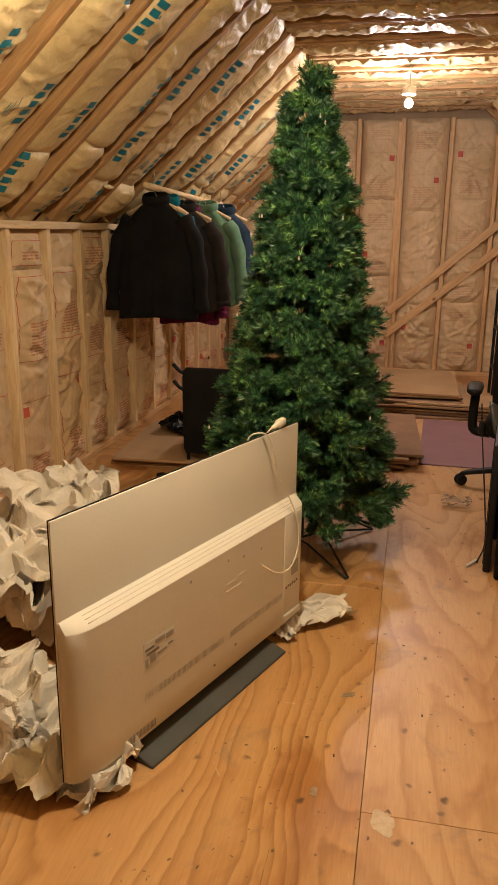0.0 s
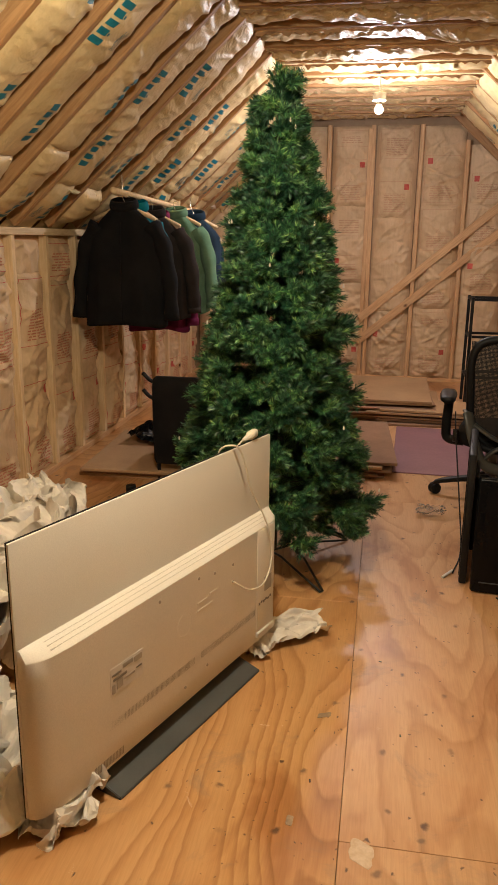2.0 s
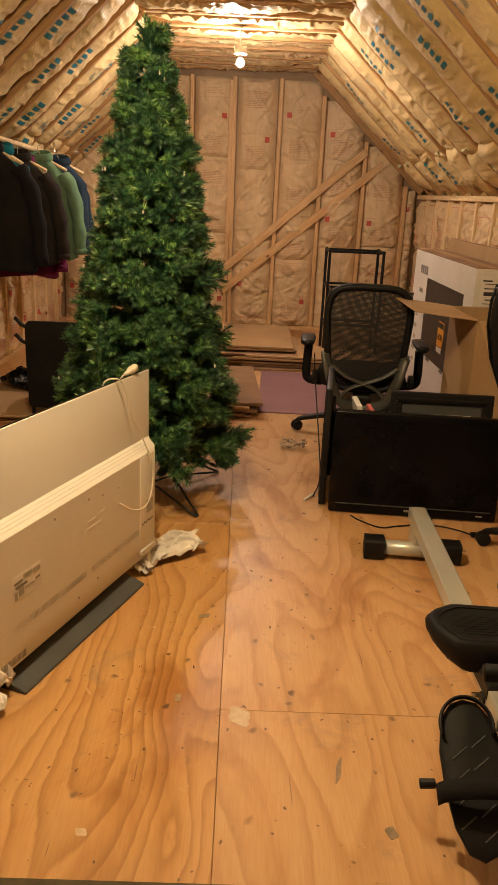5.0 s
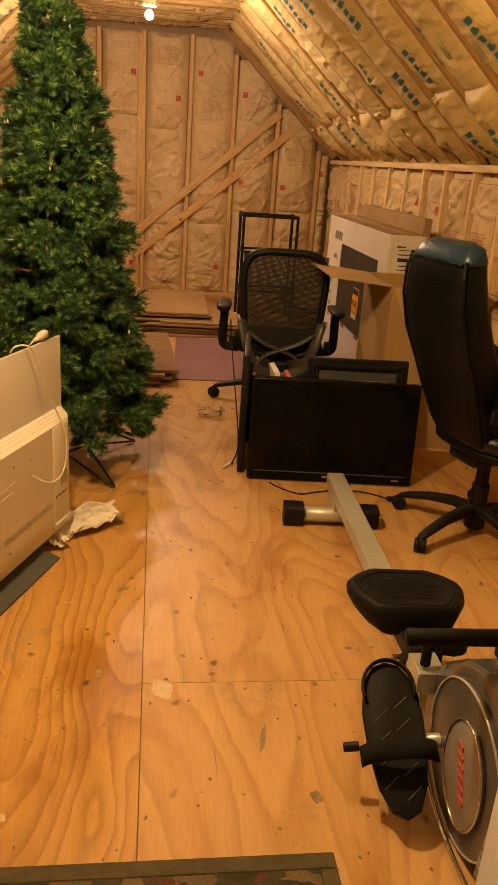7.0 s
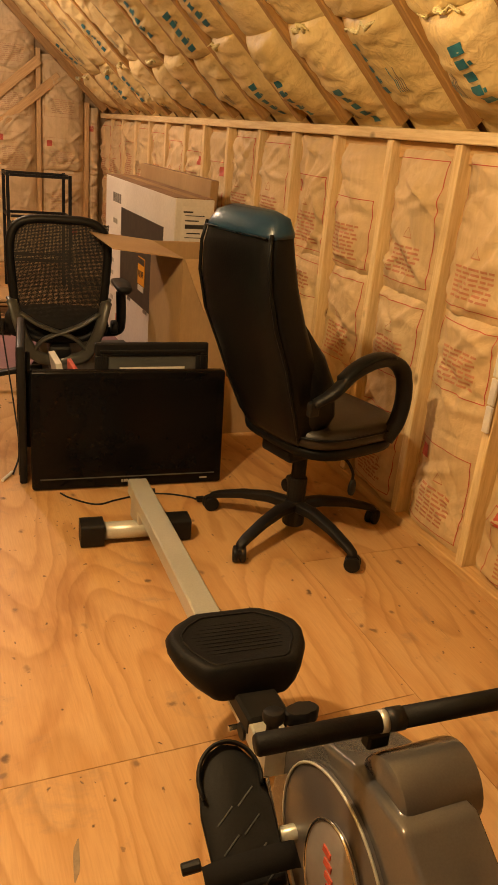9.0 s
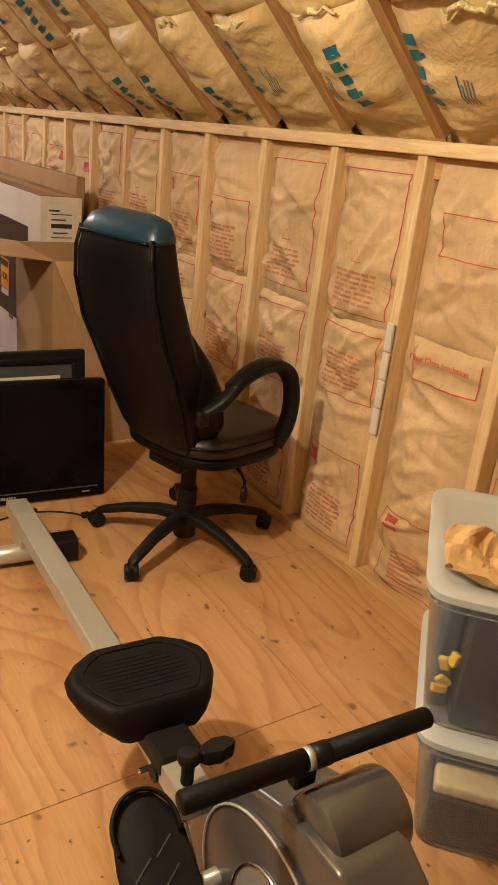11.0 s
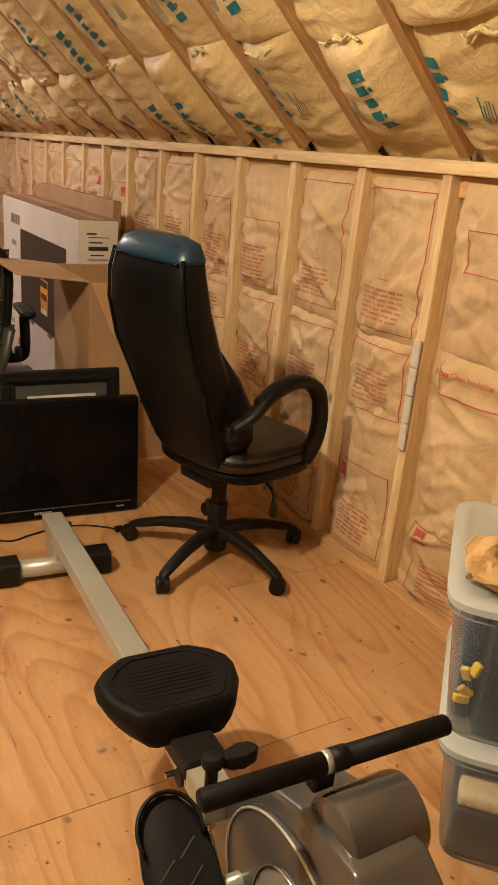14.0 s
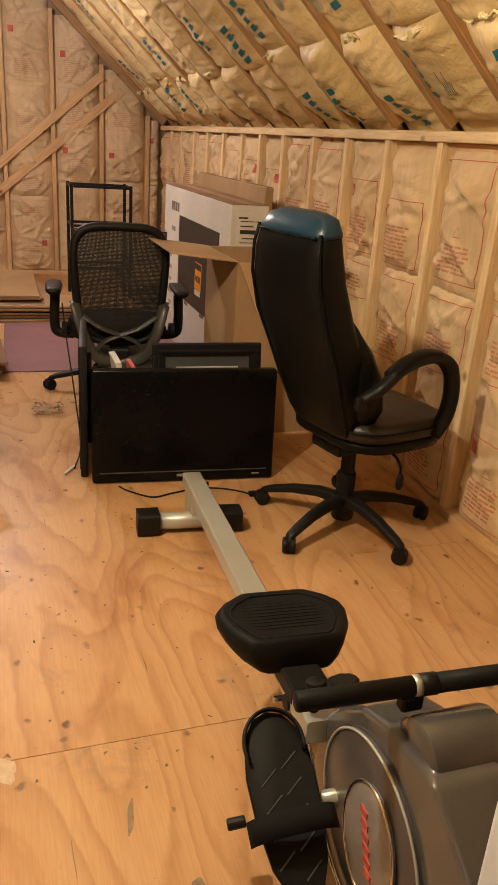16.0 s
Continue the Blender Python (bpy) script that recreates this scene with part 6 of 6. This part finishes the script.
def garment(y, name, label, mat, half, top, bottom, seed, sleeves=True, turn=0.0, dx=0.0, category="jacket"):
    """A coat or shirt on a hanger: shoulders, body with hanging folds, sleeves."""
    z_rod = RZ0 + (RZ1 - RZ0) * (y - RY0) / (RY1 - RY0)
    g = thing(name, (RX + dx, y, 0), label, category, "hanging clothes", turn=turn)
    hook = part("hanger", tube_bm(curve_pts([(0.017, 0, z_rod + 0.014), (0, 0, z_rod + 0.024), (-0.02, 0, z_rod + 0.01), (-0.012, 0, z_rod - 0.015), (0, 0, z_rod - 0.04), (0, 0, top + 0.015)], 18), 0.0022, 6), CHROME, g, "wire hanger hook", True)
    part("bar", tube_bm([(-half * 0.72, 0, top - 0.07), (0, 0, top + 0.015), (half * 0.72, 0, top - 0.07)], 0.012, 8), PINE, hook, "", True)
    rs = np.random.RandomState(seed)
    n, secs = 56, []
    ph = rs.uniform(0, 6, 6)
    for i, f in enumerate(np.linspace(0, 1, 26)):
        z = top + (bottom - top) * f
        if f < 0.26:
            q = f / 0.26
            wx, wy = half * (0.22 + 0.66 * q ** 0.8), 0.045 + 0.035 * q
        else:
            q = (f - 0.26) / 0.74
            wx, wy = half * (0.88 + 0.10 * q) * (1 if sleeves else 0.92), 0.08 + 0.02 * q
        row = []
        for k in range(n):
            t = 2 * math.pi * k / n
            fold = 1 + (0.10 * f + 0.03) * math.sin(7 * t + ph[0] + f * 1.2) + 0.05 * f * math.sin(13 * t + ph[1] - f)
            c, s = math.cos(t), math.sin(t)
            row.append((wx * math.copysign(abs(c) ** 0.8, c), wy * fold * math.copysign(abs(s) ** 0.75, s), z + (0.012 * math.sin(3 * t + ph[2]) if f > 0.95 else 0)))
        secs.append(row)
    part("body", loft(secs), mat, g, "", True)
    if sleeves:
        for s in (-1, 1):
            cs = curve_pts([(s * half * 0.62, 0, top - 0.105), (s * half * 0.90, -0.01, top - 0.22), (s * half * 1.06, -0.02, top - 0.42), (s * half * 1.12, -0.03, bottom + 0.05)], 22)
            rr = [0.062 + 0.006 * math.sin(i * 0.9 + seed) - 0.0009 * i for i in range(23)]
            sl = part("sleeve", tube_bm(cs, rr, 16, None, True, (1.0, 0.9)), mat, g, "", True)
            part("cuff", tube_bm([cs[-2], cs[-1] + Vector((0, 0, -0.012))], 0.044, 16), mat, sl, "", True)
    part("collar", tube_bm([(0.075 * math.cos(t), 0.05 * math.sin(t) - 0.005, top + 0.012 + 0.018 * math.sin(t)) for t in np.linspace(-math.pi * 0.95, math.pi * 0.95, 26)], 0.02, 8, None, True, (0.6, 1.5)), mat, g, "", True)
    if name == "jacket":
        part("zip", tube_bm([(0.0, -0.083 - 0.02 * f, top - 0.06 + (bottom - top + 0.08) * f) for f in np.linspace(0.05, 1, 14)], 0.004, 6), CLOTH_BLACK, g, "", True)
    return g


garment(4.52, "jacket", "black zipped fleece jacket on a wooden hanger", CLOTH_BLACK, 0.255, 1.515, 0.835, 1, dx=-0.02)
garment(4.72, "shirt", "bright teal shirt on a wire hanger", CLOTH_TEAL, 0.185, 1.515, 0.90, 2, True, 0, -0.02, "shirt")
garment(4.92, "coat", "dark brown coat on a wire hanger", CLOTH_BROWN, 0.245, 1.485, 0.84, 3, True, 0, 0.03, "coat")
garment(5.12, "plum_shirt", "plum coloured shirt hanging low on the rod", CLOTH_PLUM, 0.215, 1.47, 0.74, 4, True, 0, 0.0, "shirt")
garment(5.38, "fleece", "sage green fleece pullover on a hanger", CLOTH_GREEN, 0.25, 1.50, 0.84, 5, True, -8, 0.055, "pullover")
garment(5.72, "vest", "navy blue sleeveless vest on a hanger", CLOTH_NAVY, 0.24, 1.49, 0.86, 6, False, 0, 0.10, "vest")
garment(6.0, "shirt", "dark blue shirt near the end of the rod", CLOTH_NAVY, 0.23, 1.48, 0.88, 7, True, 0, 0.0, "shirt")

# ---- stacked clear bins ----
BIN = Matrix.Translation((1.040, 1.135, 0)) @ pose(0, 0, 0, 0, 0, -46.6)
UPPER = Matrix.Translation((-0.033, 0.02, 0)) @ BIN


def storage_bin(z, h, label, taper=0.04, lid=True):
    t = thing("storage_bin", (0, 0, 0), label, "storage bin", "stacked bins", m=(BIN if z < 0.2 else UPPER) @ Matrix.Translation((0, 0, z)))
    w, d = 0.40, 0.47
    rings = []
    for zz, k, inset in ((0.0, 0.0, taper), (0.006, 0.0, taper - 0.004), (h - 0.03, 0.0, 0.004), (h - 0.028, 0, -0.008), (h - 0.012, 0, -0.010), (h - 0.01, 0, 0.002)):
        rings.append(ring((w / 2, d / 2, zz), (1, 0, 0), (0, 1, 0), w / 2 - inset, d / 2 - inset, 40, 9))
    inner = [ring((w / 2, d / 2, zz), (1, 0, 0), (0, 1, 0), w / 2 - i, d / 2 - i, 40, 9) for zz, i in ((h - 0.01, 0.006), (0.008, taper + 0.003))]
    soften(part("tub", loft(rings + inner), BIN_PLASTIC, t, "frosted clear plastic tub"), 50).visible_shadow = False
    if lid:
        soften(part("lid", loft([ring((w / 2, d / 2, zz), (1, 0, 0), (0, 1, 0), w / 2 + i, d / 2 + i, 40, 9) for zz, i in ((h - 0.012, 0.012), (h + 0.002, 0.013), (h + 0.008, 0.006), (h + 0.007, -0.02), (h + 0.001, -0.028))]), LID_PLASTIC, t, "milky snap-on lid"), 50).visible_shadow = False
        part("latch", box_bm(0.20, -0.02, h - 0.055, 0.27, -0.009, h + 0.006, 0.004, 2), CLOTH_PLUM, t, "purple plastic latch")
    return t


storage_bin(0.0, 0.305, "clear plastic storage bin full of grey things")
storage_bin(0.315, 0.315, "clear plastic storage bin holding a dark case and yellow bits")


def inside(name, label, category, b, z, mat, turn=0):
    t = thing(name, (0, 0, 0), label, category, m=(BIN if z < 0.2 else UPPER) @ Matrix.Translation((0, 0, z)))
    part("body", box_bm(*b, 0.008, 2), mat, t)
    return t


SLATE = mottled("slate_card", (0.022, 0.028, 0.034), (0.034, 0.042, 0.048), 5, 0.5)
YELLOW = mottled("yellow_plastic", (0.72, 0.42, 0.02), (0.80, 0.52, 0.05), 12, 0.45)
inside("dark_case", "slate-coloured flat case inside a clear bin", "case", (0.085, 0.045, 0.0, 0.35, 0.40, 0.272), 0.326, SLATE)
inside("dark_bag", "dark blue bag pressed against a clear bin", "bag", (0.046, 0.10, 0.0, 0.081, 0.41, 0.235), 0.326, CLOTH_NAVY)
inside("folded_cloth", "grey folded cloth inside a clear bin", "cloth", (0.05, 0.05, 0.0, 0.35, 0.40, 0.12), 0.010, SLATE)
inside("wooden_slat", "pale wooden slat inside a clear bin", "slat", (0.055, 0.055, 0.122, 0.34, 0.12, 0.150), 0.010, PINE)
inside("notebook", "pale grey notebook inside a clear bin", "notebook", (0.06, 0.13, 0.122, 0.34, 0.40, 0.20), 0.010, GREY_PLASTIC)
for k, (x, y, z) in enumerate(((0.035, 0.045, 0.400), (0.04, 0.05, 0.415), (0.035, 0.05, 0.455), (0.05, 0.045, 0.470))):
    t = thing("yellow_toy_brick", (0, 0, 0), "small yellow plastic toy piece in the bin", "toy", "yellow toy pieces", m=UPPER @ Matrix.Translation((x + 0.020, y + 0.006, z)) @ pose(0, 0, 0, 20 * k, 35 * k, 15))
    part("piece", box_bm(-0.014, -0.006, -0.009, 0.014, 0.006, 0.009, 0.002), YELLOW, t)
gold = thing("golden_paper", (0, 0, 0), "crumpled golden brown paper on the lid of a clear bin", "paper", m=UPPER @ Matrix.Translation((0.10, 0.10, 0.637)))
GOLD = mottled("golden_crepe_paper", (0.55, 0.34, 0.13), (0.70, 0.47, 0.22), 14, 0.7, fine=60, relief=0.5, depth=0.003)
crumpled("crumple", 0.22, GOLD, gold, 55, (1, 0.75, 0.32), 0.4, 10, 30).location = (0.02, 0.0, 0.028)

# ---- rug, white post, metal strip ----
def rug_material():
    m, nt, b = material("floral_rug", (0.2, 0.16, 0.1), 0.95)
    v = coords(nt)
    wob = mix(nt, "LINEAR_LIGHT", 0.05, v, noise_colour(nt, v, 9.0))
    vo = nt.nodes.new("ShaderNodeTexVoronoi")
    vo.inputs["Scale"].default_value = 24.0
    nt.links.new(wob, vo.inputs["Vector"])
    c = ramp(nt, vo.outputs["Color"], [(0.0, (0.02, 0.025, 0.015)), (0.35, (0.07, 0.06, 0.035)), (0.52, (0.16, 0.05, 0.03)), (0.66, (0.22, 0.15, 0.09)), (0.8, (0.05, 0.06, 0.03)), (1.0, (0.02, 0.03, 0.02))])
    c = mix(nt, "MULTIPLY", 0.8, c, ramp(nt, noise_tex(nt, v, 240.0, 3), [(0.3, (0.45, 0.45, 0.45)), (0.7, (1, 1, 1))]))
    nt.links.new(c, b.inputs["Base Color"])
    bump(nt, b, noise_tex(nt, v, 420.0, 2), 0.8, 0.003)
    return m


rug = thing("rug", (-0.30, 0.50, 0), "short-pile floral rug with an olive border", "rug")
OLIVE = mottled("olive_pile", (0.07, 0.055, 0.03), (0.11, 0.09, 0.05), 30, 0.95, fine=300, relief=0.8, depth=0.003)
part("rug_face", box_bm(-0.60, -0.44, 0, 0.625, 0.465, 0.009, 0.003), rug_material(), rug)
for b in ((-0.66, 0.465, 0, 0.66, 0.505, 0.008), (-0.66, -0.48, 0, 0.66, -0.44, 0.008), (-0.66, -0.44, 0, -0.60, 0.465, 0.008), (0.625, -0.44, 0, 0.66, 0.465, 0.008)):
    part("border", box_bm(*b, 0.003), OLIVE, rug)
post = thing("newel_post", (0.436, 0.478, 0), "square white-painted newel post", "post")
part("shaft", box_bm(-0.05, -0.05, 0, 0.05, 0.05, 0.92, 0.004, 2), WHITE_PAINT, post)
part("cap", box_bm(-0.06, -0.06, 0.92, 0.06, 0.06, 0.945, 0.006, 2), WHITE_PAINT, post)
ms = thing("plastic_strip", (1.652, 2.035, 0.52), "pale plastic strip tacked along a wall stud", "plastic strip")
for k in range(4):
    part("plate", box_bm(-0.006, -0.016, 0.09 * k, 0.004, 0.012, 0.085 + 0.09 * k, 0.002), WHITE_CARD, ms)

# ---- printed words on one knee-wall batt ----
words = lettering("Fiber Glass Insulation", 0.026, Matrix.Translation((XR - 0.024, 1.81, 0.812)) @ face_left @ pose(0, 0, 0, 0, 0, 2), RED_INK, wall_right, "printed_words")

# ---- wood chips on the floor ----
r = random.Random(8)
for k in range(14):
    t = thing("wood_chip", (r.uniform(-0.5, 1.1), r.uniform(1.7, 4.2), 0), "small dark chip of wood on the floor", "wood chip", "floor debris", turn=r.uniform(0, 360))
    part("chip", box_bm(-r.uniform(0.003, 0.008), -0.0022, 0, r.uniform(0.003, 0.008), 0.0022, 0.002, 0.0008), BARK if k % 3 else DARK_INK, t)
